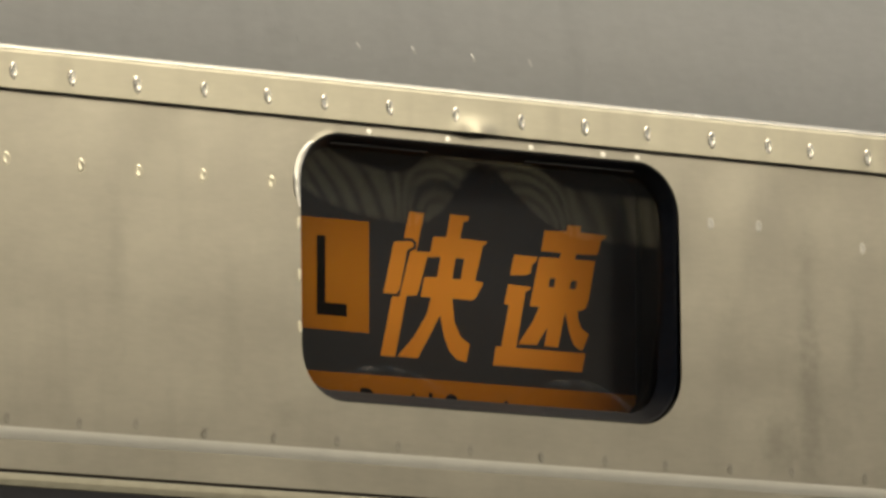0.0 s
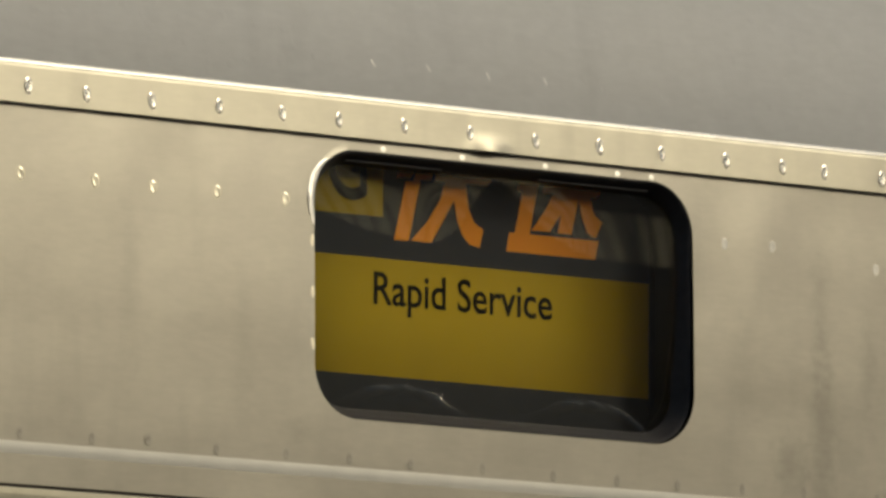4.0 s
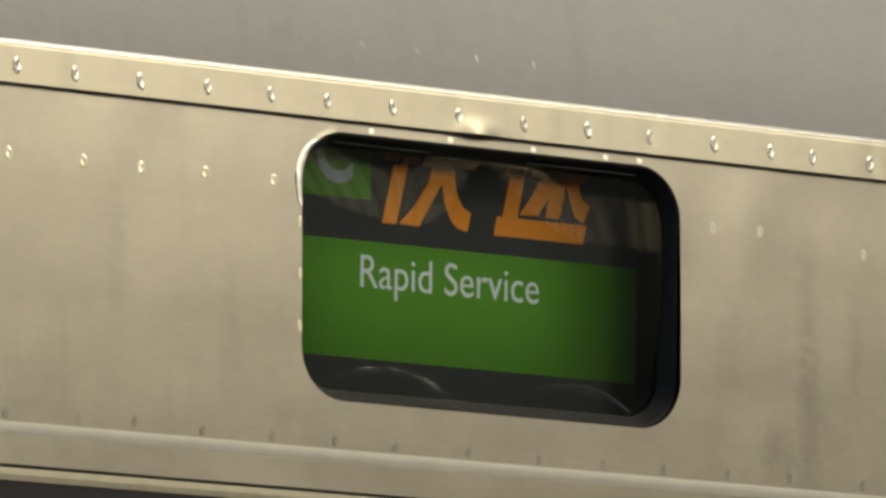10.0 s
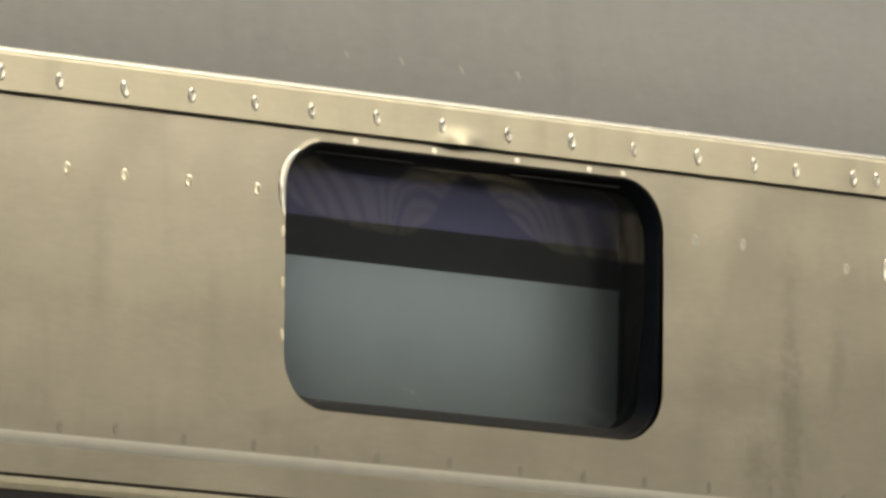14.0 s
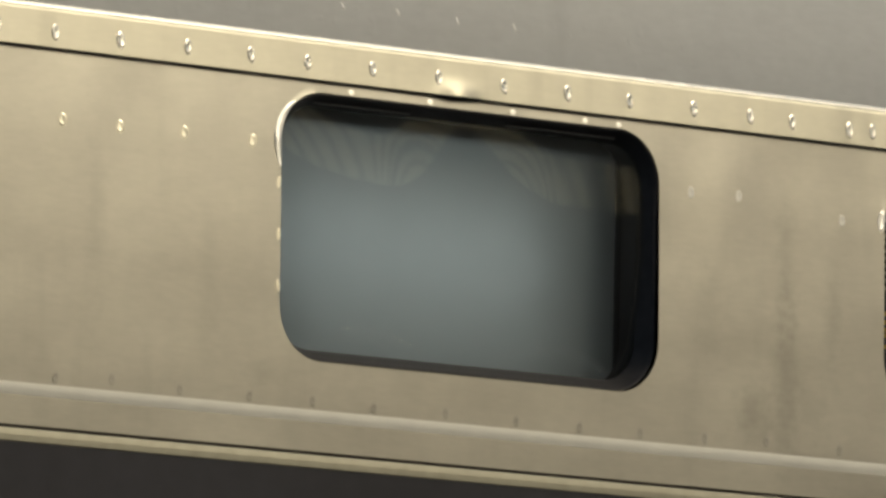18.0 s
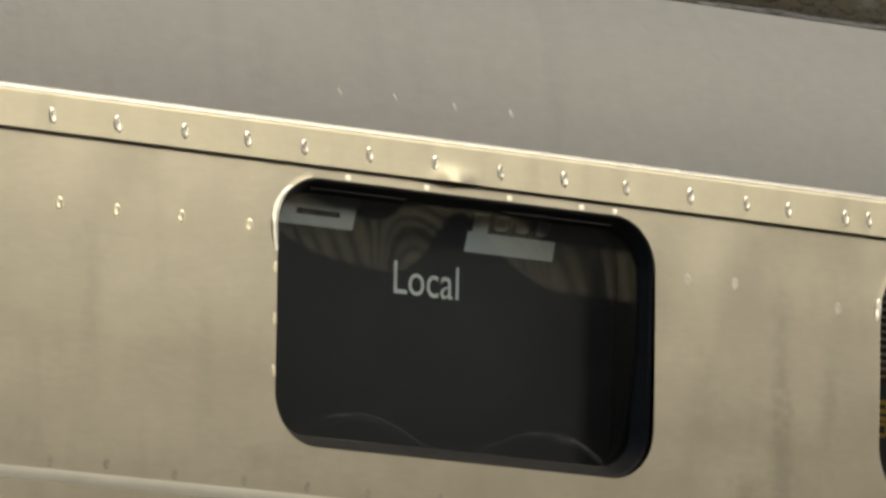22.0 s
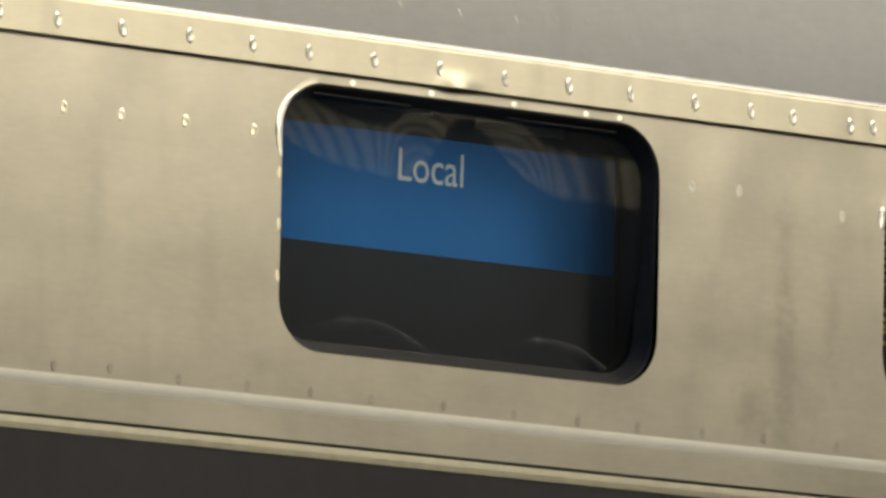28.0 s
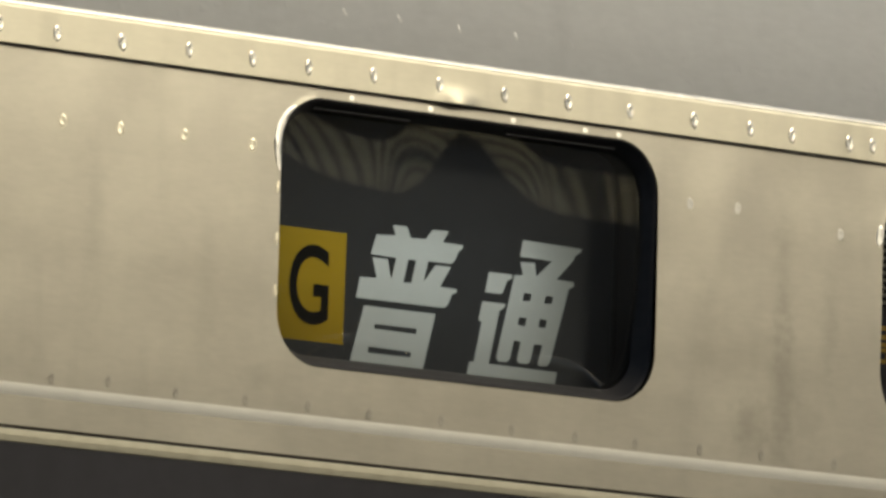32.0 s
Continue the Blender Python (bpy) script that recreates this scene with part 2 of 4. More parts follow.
def film(name, color, through=0.72):
    """Printed sign film: part of the light passes it."""
    m = bpy.data.materials.new(name)
    m.use_nodes = True
    nt = m.node_tree
    nt.nodes.remove(nt.nodes["Principled BSDF"])
    out = nt.nodes["Material Output"]
    co = nt.nodes.new("ShaderNodeTexCoord")
    n = nt.nodes.new("ShaderNodeTexNoise")
    n.inputs["Scale"].default_value, n.inputs["Detail"].default_value = 45, 6
    nt.links.new(co.outputs["Object"], n.inputs[0])
    r = nt.nodes.new("ShaderNodeMapRange")
    r.inputs[3].default_value, r.inputs[4].default_value = 0.93, 1.05
    nt.links.new(n.outputs[0], r.inputs[0])
    sc = nt.nodes.new("ShaderNodeVectorMath")
    sc.operation = "SCALE"
    sc.inputs[0].default_value = color
    nt.links.new(r.outputs[0], sc.inputs["Scale"])
    a, b = nt.nodes.new("ShaderNodeBsdfDiffuse"), nt.nodes.new("ShaderNodeBsdfTranslucent")
    mix = nt.nodes.new("ShaderNodeMixShader")
    mix.inputs[0].default_value = through
    for node in (a, b):
        nt.links.new(sc.outputs[0], node.inputs[0])
    nt.links.new(a.outputs[0], mix.inputs[1])
    nt.links.new(b.outputs[0], mix.inputs[2])
    nt.links.new(mix.outputs[0], out.inputs[0])
    return m


# Two tones for the added screen whose stripes the pane mirrors.
FOLD_PALE = film("fold_pale", (0.80, 0.74, 0.53), 0.78)
FOLD_DULL = film("fold_dull", (0.26, 0.235, 0.16), 0.65)
BLACK = film("film_black", (0.100, 0.103, 0.112), 0.12)
ORANGE = film("film_orange", (0.56, 0.185, 0.014))
AMBER = film("film_amber", (0.88, 0.30, 0.034))
YELLOW = film("film_yellow", (0.44, 0.272, 0.018))
TEAL = film("film_teal", (0.015, 0.20, 0.26))
GREEN = film("film_green", (0.10, 0.24, 0.025))
PURPLE = film("film_purple", (0.19, 0.17, 0.28))
BLUE = film("film_blue", (0.040, 0.148, 0.350))
WHITE = film("film_white", (0.424, 0.440, 0.438))
PRINT_DARK = film("print_dark", (0.025, 0.024, 0.022), 0.1)


def glass(name, ior):
    m = bpy.data.materials.new(name)
    m.use_nodes = True
    nt = m.node_tree
    nt.nodes.remove(nt.nodes["Principled BSDF"])
    clear, gloss, mix, fr = (nt.nodes.new("ShaderNode" + k) for k in ("BsdfTransparent", "BsdfGlossy", "MixShader", "Fresnel"))
    clear.inputs[0].default_value = (0.90, 0.90, 0.88, 1)
    gloss.inputs["Roughness"].default_value = 0.035
    fr.inputs[0].default_value = ior
    nt.links.new(fr.outputs[0], mix.inputs[0])
    nt.links.new(clear.outputs[0], mix.inputs[1])
    nt.links.new(gloss.outputs[0], mix.inputs[2])
    # an uneven pale layer: the reflection haze over the pane is put in as colour
    haze, veil, n, r, co = (nt.nodes.new("ShaderNode" + k) for k in ("BsdfDiffuse", "MixShader", "TexNoise", "MapRange", "TexCoord"))
    haze.inputs[0].default_value = (0.60, 0.60, 0.61, 1)
    n.inputs["Scale"].default_value, n.inputs["Detail"].default_value = 22, 5
    nt.links.new(co.outputs["Object"], n.inputs[0])
    r.inputs[1].default_value, r.inputs[2].default_value = 0.3, 0.7
    r.inputs[3].default_value, r.inputs[4].default_value = 0.016, 0.032
    nt.links.new(n.outputs[0], r.inputs[0])
    nt.links.new(r.outputs[0], veil.inputs[0])
    nt.links.new(mix.outputs[0], veil.inputs[1])
    nt.links.new(haze.outputs[0], veil.inputs[2])
    nt.links.new(veil.outputs[0], nt.nodes["Material Output"].inputs[0])
    return m


GLASS = glass("acrylic_pane", 2.0)


def glow(name, color, strength):
    m = bpy.data.materials.new(name)
    m.use_nodes = True
    p = m.node_tree.nodes["Principled BSDF"]
    p.inputs["Base Color"].default_value = (0.1, 0.02, 0.01, 1)
    p.inputs["Emission Color"].default_value = (*color, 1)
    p.inputs["Emission Strength"].default_value = strength
    return m


LED = glow("orange_led", (1.0, 0.16, 0.03), 0.6)
TUBE = glow("lamp_tube", (0.86, 0.95, 1.0), 2.0)


# ---------------------------------------------------------------- mesh helpers
def mesh(name, verts, faces, material, smooth=False):
    me = bpy.data.meshes.new(name)
    me.from_pydata([tuple(v) for v in verts], [], faces)
    me.materials.append(material)
    if smooth:
        me.shade_smooth()
    me.update()
    return me


def child(name, me, parent=None, label="", m=None):
    ob = new(name, me)
    if parent is not None:
        ob.parent = parent
    if m is not None:
        ob.matrix_basis = m
    return tagged(ob, label)


def thing(name, label, category, m=None, group="", kind=""):
    ob = new(name)
    if m is not None:
        ob.matrix_basis = m
    return tagged(ob, label, category, group, kind)


def rounded(cx, cz, w, h, r, n=10):
    """A rounded rectangle as a loop of (x, z), anticlockwise."""
    pts = []
    for sx, sz, a0 in ((1, 1, 0), (-1, 1, 90), (-1, -1, 180), (1, -1, 270)):
        for i in range(n + 1):
            a = radians(a0 + 90 * i / n)
            pts.append((cx + sx * (w / 2 - r) + r * math.cos(a), cz + sz * (h / 2 - r) + r * math.sin(a)))
    return pts


def plate(name, loops, y0, y1, material):
    """A sheet in the xz plane with holes (all loops but the first), from y0 (front) to y1. Equal y: one face thick."""
    flat = [p for l in loops for p in l]
    tris = tessellate_polygon([[Vector((x, z, 0)) for x, z in l] for l in loops])
    verts = [(x, y0, z) for x, z in flat]
    faces = []
    for a, b, c in tris:
        (ax, az), (bx, bz), (cx, cz) = flat[a], flat[b], flat[c]
        up = (bx - ax) * (cz - az) - (bz - az) * (cx - ax)
        if abs(up) > 1e-14:
            faces.append((a, b, c) if up > 0 else (a, c, b))
    if y1 != y0:
        k = len(flat)
        verts += [(x, y1, z) for x, z in flat]
        faces += [(c + k, b + k, a + k) for a, b, c in list(faces)]
        start = 0
        for l in loops:
            for i in range(len(l)):
                a, b = start + i, start + (i + 1) % len(l)
                faces.append((a, a + k, b + k, b))
            start += len(l)
    me = mesh(name, verts, faces, material)
    if y1 != y0:
        bm = bmesh.new()
        bm.from_mesh(me)
        bmesh.ops.recalc_face_normals(bm, faces=bm.faces)
        bm.to_mesh(me)
        bm.free()
    return me


def box(name, x0, x1, y0, y1, z0, z1, material, bevel=0.0):
    bm = bmesh.new()
    bmesh.ops.create_cube(bm, size=1)
    for v in bm.verts:
        v.co = ((x0 + x1) / 2 + v.co.x * (x1 - x0), (y0 + y1) / 2 + v.co.y * (y1 - y0), (z0 + z1) / 2 + v.co.z * (z1 - z0))
    if bevel:
        bmesh.ops.bevel(bm, geom=bm.edges[:], offset=bevel, segments=2, affect="EDGES")
    me = bpy.data.meshes.new(name)
    bm.to_mesh(me)
    bm.free()
    me.materials.append(material)
    return me


def extrusion(name, profile, x0, x1, material, smooth=True):
    """A profile of (y, z) drawn along x, as an open skin."""
    n = len(profile)
    verts = [(x, y, z) for x in (x0, x1) for y, z in profile]
    faces = [(i, i + n, i + n + 1, i + 1) for i in range(n - 1)]
    return mesh(name, verts, faces, material, smooth)


def ring(name, cx, cz, w, h, r, profile, material):
    """A profile of (inset, y) swept round a rounded rectangle."""
    verts, faces, n = [], [], 0
    for inset, y in profile:
        loop = rounded(cx, cz, w - 2 * inset, h - 2 * inset, max(r - inset, 0.004))
        n = len(loop)
        verts += [(x, y, z) for x, z in loop]
    for k in range(len(profile) - 1):
        for i in range(n):
            j = (i + 1) % n
            faces.append((k * n + i, k * n + j, (k + 1) * n + j, (k + 1) * n + i))
    return mesh(name, verts, faces, material, True)


def pillow(name, cx, cz, w, h, r, y, rise, material, lean=0.034):
    """A warped pane: it swells towards the front on both sides of its middle."""
    rim = []
    loop = rounded(cx, cz, w, h, r)
    for (ax, az), (bx, bz) in zip(loop, loop[1:] + loop[:1]):
        n = max(1, round(math.hypot(bx - ax, bz - az) / 0.003))
        rim += [(ax + (bx - ax) * i / n, az + (bz - az) * i / n) for i in range(n)]
    pts = [Vector(p) for p in rim]
    edges = [(i, (i + 1) % len(rim)) for i in range(len(rim))]
    for i in range(1, int(w / 0.0032)):
        for j in range(1, int(h / 0.0032)):
            x, z = cx - w / 2 + 0.0032 * i, cz - h / 2 + 0.0032 * j
            qx, qz = abs(x - cx) - w / 2 + r, abs(z - cz) - h / 2 + r
            if math.hypot(max(qx, 0), max(qz, 0)) + min(max(qx, qz), 0) - r < -0.0015:
                pts.append(Vector((x, z)))
    out, _, tris, *_ = delaunay_2d_cdt(pts, edges, [], 1, 1e-7)
    verts = []
    for p in out:
        u, v = 2 * (p.x - cx) / w, 2 * (p.y - cz) / h
        f = min(max((v + 1.0) / 1.15, 0.0), 1.0)
        f, hump = f * f * (3 - 2 * f), math.sin(math.pi * u) ** 2
        out_ = max(abs(u) - 0.5, 0.0) / 0.5
        upper = 0.38 + 0.62 * hump if abs(u) < 0.5 else 1.0 - (0.32 if u < 0 else 0.06) * out_ * out_
        swell = upper * f + (0.78 + 0.45 * hump) * (1 - f)
        verts.append((p.x, y - lean * (p.y - cz) - rise * ((1 - v * v) * swell - 0.24 * u ** 4), p.y))
    return mesh(name, verts, [tuple(t) for t in tris], material, True)


def text_mesh(name, body, material, width, height, bold=0.013):
    """Lettering in the built-in font, fitted to a width and the height of its capitals, its lower left at the origin."""
    cu = bpy.data.curves.new(name, "FONT")
    cu.body, cu.resolution_u = body, 6
    cu.offset = bold
    ob = new(name, cu)
    bpy.context.view_layer.update()
    me = bpy.data.meshes.new_from_object(ob.evaluated_get(bpy.context.evaluated_depsgraph_get()))
    bpy.data.objects.remove(ob)
    xs, tops = [v.co.x for v in me.vertices], [v.co.y for v in me.vertices]
    x0, sx, sz = min(xs), width / (max(xs) - min(xs)), height / max(tops)
    for v in me.vertices:
        v.co = ((v.co.x - x0) * sx, 0, v.co.y * sz)
    me.materials.clear()
    me.materials.append(material)
    me.name = name
    return me


# ---------------------------------------------------------------- the setting
def setting(name, me, label, category, m=None):
    return tagged(child(name, me, None, "", m), label, category, "", "structure")


setting("ground", box("ground", -400, 400, -400, 400, -0.5, 0, GROUND), "grey stone ballast ground of a railway station", "ground")
setting("platform", box("platform", -40, 40, -9.0, -1.75, -0.01, 1.10, CONCRETE, 0.02), "worn dark asphalt station platform beside the track", "platform")
# Unseen wall, added so that the pane mirrors something dark there.
setting("wall_south", box("wall_south", -40, 40, -9.4, -9.1, -0.02, 4.8, WALL_BROWN), "unseen dark wall added across the platform for the pane's dark reflection", "wall")
# Near-black backdrop, added for the darkness above the car's roof.
setting("wall_north", box("wall_north", -40, 40, 5.5, 5.8, -0.02, 9.0, DARK), "near-black wall added as the dark background behind the train", "wall")


def fold_mesh(name, x0, x1, z0, z1, material):
    """One folded sheet: a flat face with sloping flanks."""
    w = (x1 - x0) * 0.18
    verts = [(x, y, z) for z in (z0, z1) for x, y in ((x0, -0.02), (x0 + w, 0.02), (x1 - w, 0.02), (x1, -0.02))]
    return mesh(name, verts, [(i, i + 1, i + 5, i + 4) for i in range(3)], material)


def build_screen():
    """Unseen screen over the platform wall, added for the pane's mirrored stripes: pale and dull folds between dark
    iron rails.
    """
    t = thing("stripe_reflection_screen", "unseen brown folded screen, added for the stripes mirrored in the pane", "screen", pose(0, -9.2, 0), kind="structure")
    pale, dull = (fold_mesh("fold", -0.062, 0.062, 4.83, 6.20, m_) for m_ in (FOLD_PALE, FOLD_DULL))
    draw = random.Random(11)
    for i in range(110):
        child("fold", dull if i % 3 == 2 or draw.random() < 0.18 else pale, t, "", pose(0.2 + 0.130 * i, 0, 0))
    for z in (4.815, 6.16):
        child("rail", box("rail", -0.2, 15.0, -0.05, 0.05, z, z + 0.12, IRON, 0.01), t)
    post = box("post", -0.05, 0.05, -0.13, -0.03, 4.80, 6.28, IRON, 0.01)
    for i in range(6):
        child("post", post, t, "", pose(0.4 + 2.8 * i, 0, 0))


build_screen()
# Unseen roof, added to block the sky above the screen from reflections.
setting("platform_roof", box("platform_roof", -40, 40, -9.4, -6.6, 6.285, 6.40, DARK, 0.01), "unseen dark roof added to keep the sky out of the pane", "roof")


def build_barrier():
    # Unseen rail, added only so that the pane mirrors a thin beaded line.
    t = thing("mirrored_rail", "unseen steel rail with dark collars, added for the line mirrored in the pane", "barrier", pose(0, -2.0, 1.10), kind="structure")
    pale = mat("rail_steel", (0.88, 0.82, 0.70), 0.20, 1.0, grain=30, amount=0.2)
    for radius, z, pitch, length, ink in ((0.052, 1.470, 0.16, 0.125, pale), (0.0525, 1.470, 0.16, 0.035, IRON)):
        me = bpy.data.meshes.new("rail")
        bm_ = bmesh.new()
        bmesh.ops.create_cone(bm_, segments=24, radius1=radius, radius2=radius, depth=length, cap_ends=True, matrix=pose(0, 0, z, 0, 90, 0))
        bm_.to_mesh(me)
        bm_.free()
        me.materials.append(ink)
        me.shade_smooth()
        for i in range(round(8.0 / pitch)):
            child("rail", me, t, "bright steel length of the added rail" if ink is pale else "", pose(-0.9 + pitch * i + (0.08 if ink is IRON else 0), 0, 0))
    me = box("post", -0.012, 0.012, -0.012, 0.012, 0.0, 1.425, IRON, 0.002)
    for i in range(6):
        child("post", me, t, "", pose(-0.8 + 2.1 * i, 0, 0))


build_barrier()
# Roof out of view, added to block part of the sky beyond the car.
setting("station_roof", box("station_roof", -40, 40, 1.2, 5.8, 6.2, 6.4, DARK), "unseen dark roof added over the far side of the train", "roof")


# ---------------------------------------------------------------- the train car
X0, X1 = -9.2, 10.6          # ends of the car
WIN = (0.1380, -0.1036, 0.313, 0.172, 0.034)      # the roll sign's opening: centre, size, corner
WIN2 = (0.8010, -0.1050, 0.622, 0.175, 0.045)     # the next display's opening
STRIP_LO, STRIP_HI = -0.0105, 0.0165
BASE = pose(0, 0, Z)

car = thing("train_car", "unpainted stainless steel commuter train car with spot-welded side sheets", "train car")
SHEET_LO, SHEET_HI, NEAR_X0, NEAR_X1 = -0.2468, STRIP_LO - 0.0003, -0.62, 1.16


def sheet_y(x, z):
    """How far in the sheet lies: it leans back over the sign, tucks in under it, and is a little buckled between the posts behind it."""
    d = z - SHEET_HI
    y = 0.0018 + 0.050 * d + 0.165 * d * d
    hold = min(1.0, (SHEET_HI - z) / 0.03) * min(1.0, max(z + 0.21, 0.0) / 0.05)
    wave = 0.00016 * math.sin(46 * x + 1.1 + 3 * z) + 0.00008 * math.sin(83 * x + 9 * z + 0.4) + 0.00004 * math.sin(131 * x - 14 * z + 2.2)
    wave += 0.00020 * math.sin(21 * x + 30 * z) * math.cos(17 * z)
    wave += 0.013 * (z + 0.115) * (0.6 * math.sin(46 * x + 1.1) + 0.4 * math.sin(83 * x + 0.4) + 0.35 * math.sin(27 * x + 2.0))
    y += 0.34 * wave * max(hold, 0.0)
    for w in (WIN, WIN2):
        d = outside(x, z, w)
        if d < 0.0048:
            dress = 1.0 if x < w[0] - w[2] / 2 + 0.03 and z > w[1] + w[3] / 2 - 0.055 else 0.08
            y -= 0.0003 * dress * (1 - max(d, 0.0) / 0.0048) ** 2
    return y


def outside(x, z, w):
    """Distance from the rim of a rounded opening; less than nought inside it."""
    qx, qz = abs(x - w[0]) - w[2] / 2 + w[4], abs(z - w[1]) - w[3] / 2 + w[4]
    return math.hypot(max(qx, 0), max(qz, 0)) + min(max(qx, qz), 0) - w[4]


def sheet_mesh():
    """The sheet with its two openings, its rim and the field between filled with small triangles."""
    outer = [(NEAR_X0 + 0.01 * i, SHEET_LO) for i in range(178)] + [(NEAR_X1, SHEET_LO + (SHEET_HI - SHEET_LO) * i / 24) for i in range(24)]
    outer += [(NEAR_X1 - 0.01 * i, SHEET_HI) for i in range(178)] + [(NEAR_X0, SHEET_HI + (SHEET_LO - SHEET_HI) * i / 24) for i in range(24)]
    rims = []
    for w in (WIN, WIN2):
        loop, rim = rounded(*w, n=14), []
        for (ax, az), (bx, bz) in zip(loop, loop[1:] + loop[:1]):
            n = max(1, round(math.hypot(bx - ax, bz - az) / 0.006))
            rim += [(ax + (bx - ax) * i / n, az + (bz - az) * i / n) for i in range(n)]
        rims.append(rim)
    pts, edges = [], []
    for loop in [outer] + rims:
        k, n = len(pts), len(loop)
        pts += [Vector(p) for p in loop]
        edges += [(k + i, k + (i + 1) % n) for i in range(n)]

    for w in (WIN, WIN2):
        for grow in (0.0012, 0.0024, 0.0036, 0.0048):
            for (ax, az), (bx, bz) in zip(*(lambda l: (l, l[1:] + l[:1]))(rounded(w[0], w[1], w[2] + 2 * grow, w[3] + 2 * grow, w[4] + grow, n=14))):
                n = max(1, round(math.hypot(bx - ax, bz - az) / 0.006))
                pts += [Vector((ax + (bx - ax) * i / n, az + (bz - az) * i / n)) for i in range(n)]
    for i in range(1, 296):
        for j in range(1, 40):
            x, z = NEAR_X0 + 0.006 * i + 0.003 * (j % 2), SHEET_LO + 0.0059 * j
            if z < SHEET_HI - 0.002 and outside(x, z, WIN) > 0.0065 and outside(x, z, WIN2) > 0.0065:
                pts.append(Vector((x, z)))
    out, _, tris, *_ = delaunay_2d_cdt(pts, edges, [], 0, 1e-7)
    faces = []
    for t in tris:
        cx, cz = sum(out[i].x for i in t) / 3, sum(out[i].y for i in t) / 3
        if outside(cx, cz, WIN) > 0 and outside(cx, cz, WIN2) > 0:
            faces.append(tuple(t))
    return mesh("side_sheet", [(p.x, sheet_y(p.x, p.y), p.y) for p in out], faces, STEEL, True)


side = child("side_sheet", sheet_mesh(), car, "brushed stainless steel side sheet, slightly buckled", BASE)
end_profile = [(sheet_y(NEAR_X0, SHEET_LO + (SHEET_HI - SHEET_LO) * i / 24), SHEET_LO + (SHEET_HI - SHEET_LO) * i / 24) for i in range(25)]
child("side_sheet", extrusion("side_sheet", end_profile, X0, NEAR_X0 - 0.002, STEEL), car, "", BASE)
child("side_sheet", extrusion("side_sheet", end_profile, NEAR_X1 + 0.002, X1, STEEL), car, "", BASE)
bead_profile = [(sheet_y(9.0, z) - h, z) for z, h in ((-0.2194, -0.0001), (-0.2206, 0.00002), (-0.2220, 0.00008), (-0.2234, 0.00013), (-0.2246, 0.00014), (-0.2260, 0.00011), (-0.2276, 0.00003), (-0.2294, -0.00006))]
child("bead", extrusion("bead", bead_profile, X0, X1, BEAD), side, "pressed bead along the sheet")
STRIP_WELDS = (-0.3517, -0.2987, -0.2431, -0.1983, -0.1474, -0.0945, -0.0443, 0.0013, 0.0540, 0.1080, 0.1621, 0.2154, 0.2679, 0.3227, 0.3713, 0.4076, 0.4578, 0.4784, 0.5109, 0.5533, 0.6053, 0.6563)


def strip_y(x, z):
    """The strip's face: it leans back, is drawn in a little at each weld, and is buckled at one place over the sign."""
    y = -0.0014 + 0.0014 * (z - STRIP_LO - 0.0006) / 0.0248
    for k, xw in enumerate(STRIP_WELDS):
        d = (x - xw) / 0.0075
        if abs(d) < 3:
            y += (0.00012 + 0.00010 * (k * 7 % 5) / 4) * math.exp(-d * d)
    d, e = (x - 0.1238) / 0.014, (z + 0.0095) / 0.0065
    if abs(d) < 3:
        y -= 0.0024 * math.exp(-d * d - e * e)
    return y


def strip_mesh():
    xs = [X0] + [NEAR_X0 + 0.003 * i for i in range(594)] + [X1]
    zs = [STRIP_LO + 0.0006 + (STRIP_HI - 0.0013 - STRIP_LO - 0.0006) * i / 9 for i in range(10)]
    verts, faces, n = [], [], 14
    for x in xs:
        verts += [(x, 0.006, STRIP_LO + 0.0002), (x, strip_y(x, zs[0]) + 0.0016, STRIP_LO), (x, strip_y(x, zs[0]), zs[0])]
        verts += [(x, strip_y(x, z), z) for z in zs] + [(x, 0.004, STRIP_HI - 0.0011)]
    for k in range(len(xs) - 1):
        for i in range(n - 1):
            if i != 2:
                faces.append((k * n + i, k * n + n + i, k * n + n + i + 1, k * n + i + 1))
    return mesh("cover_strip", verts, faces, STRIP, True)


strip = child("cover_strip", strip_mesh(), car, "polished steel cover strip with a folded edge, buckled over the sign", BASE)
child("folded_edge", extrusion("folded_edge", [(-0.00004, STRIP_HI - 0.0014), (0.00025, STRIP_HI - 0.0008), (0.0007, STRIP_HI), (0.0012, STRIP_HI + 0.0006), (0.0019, STRIP_HI + 0.0014)], X0, X1, WELD), strip, "bright folded upper edge")
child("sealant", box("sealant", X0, X1, 0.0010, 0.006, STRIP_LO - 0.0003, STRIP_LO + 0.0012, SEAM), car, "dark sealant line", BASE)
LEAN = radians(4)


def on_shoulder(a):
    """A point (y, z) of the shoulder's arc, at the angle a from upright."""
    return 0.0017 + 0.28 * (math.cos(LEAN) - math.cos(a)), STRIP_HI + 0.0012 + 0.28 * (math.sin(a) - math.sin(LEAN))


shoulder_profile = [on_shoulder(radians(4 + 25.3 * i / 14)) for i in range(15)]
SY, SZ = shoulder_profile[-1]
shoulder = child("shoulder_sheet", extrusion("shoulder_sheet", shoulder_profile, X0, X1, SHOULDER), car, "matt grey steel sheet curving in to the roof", BASE)


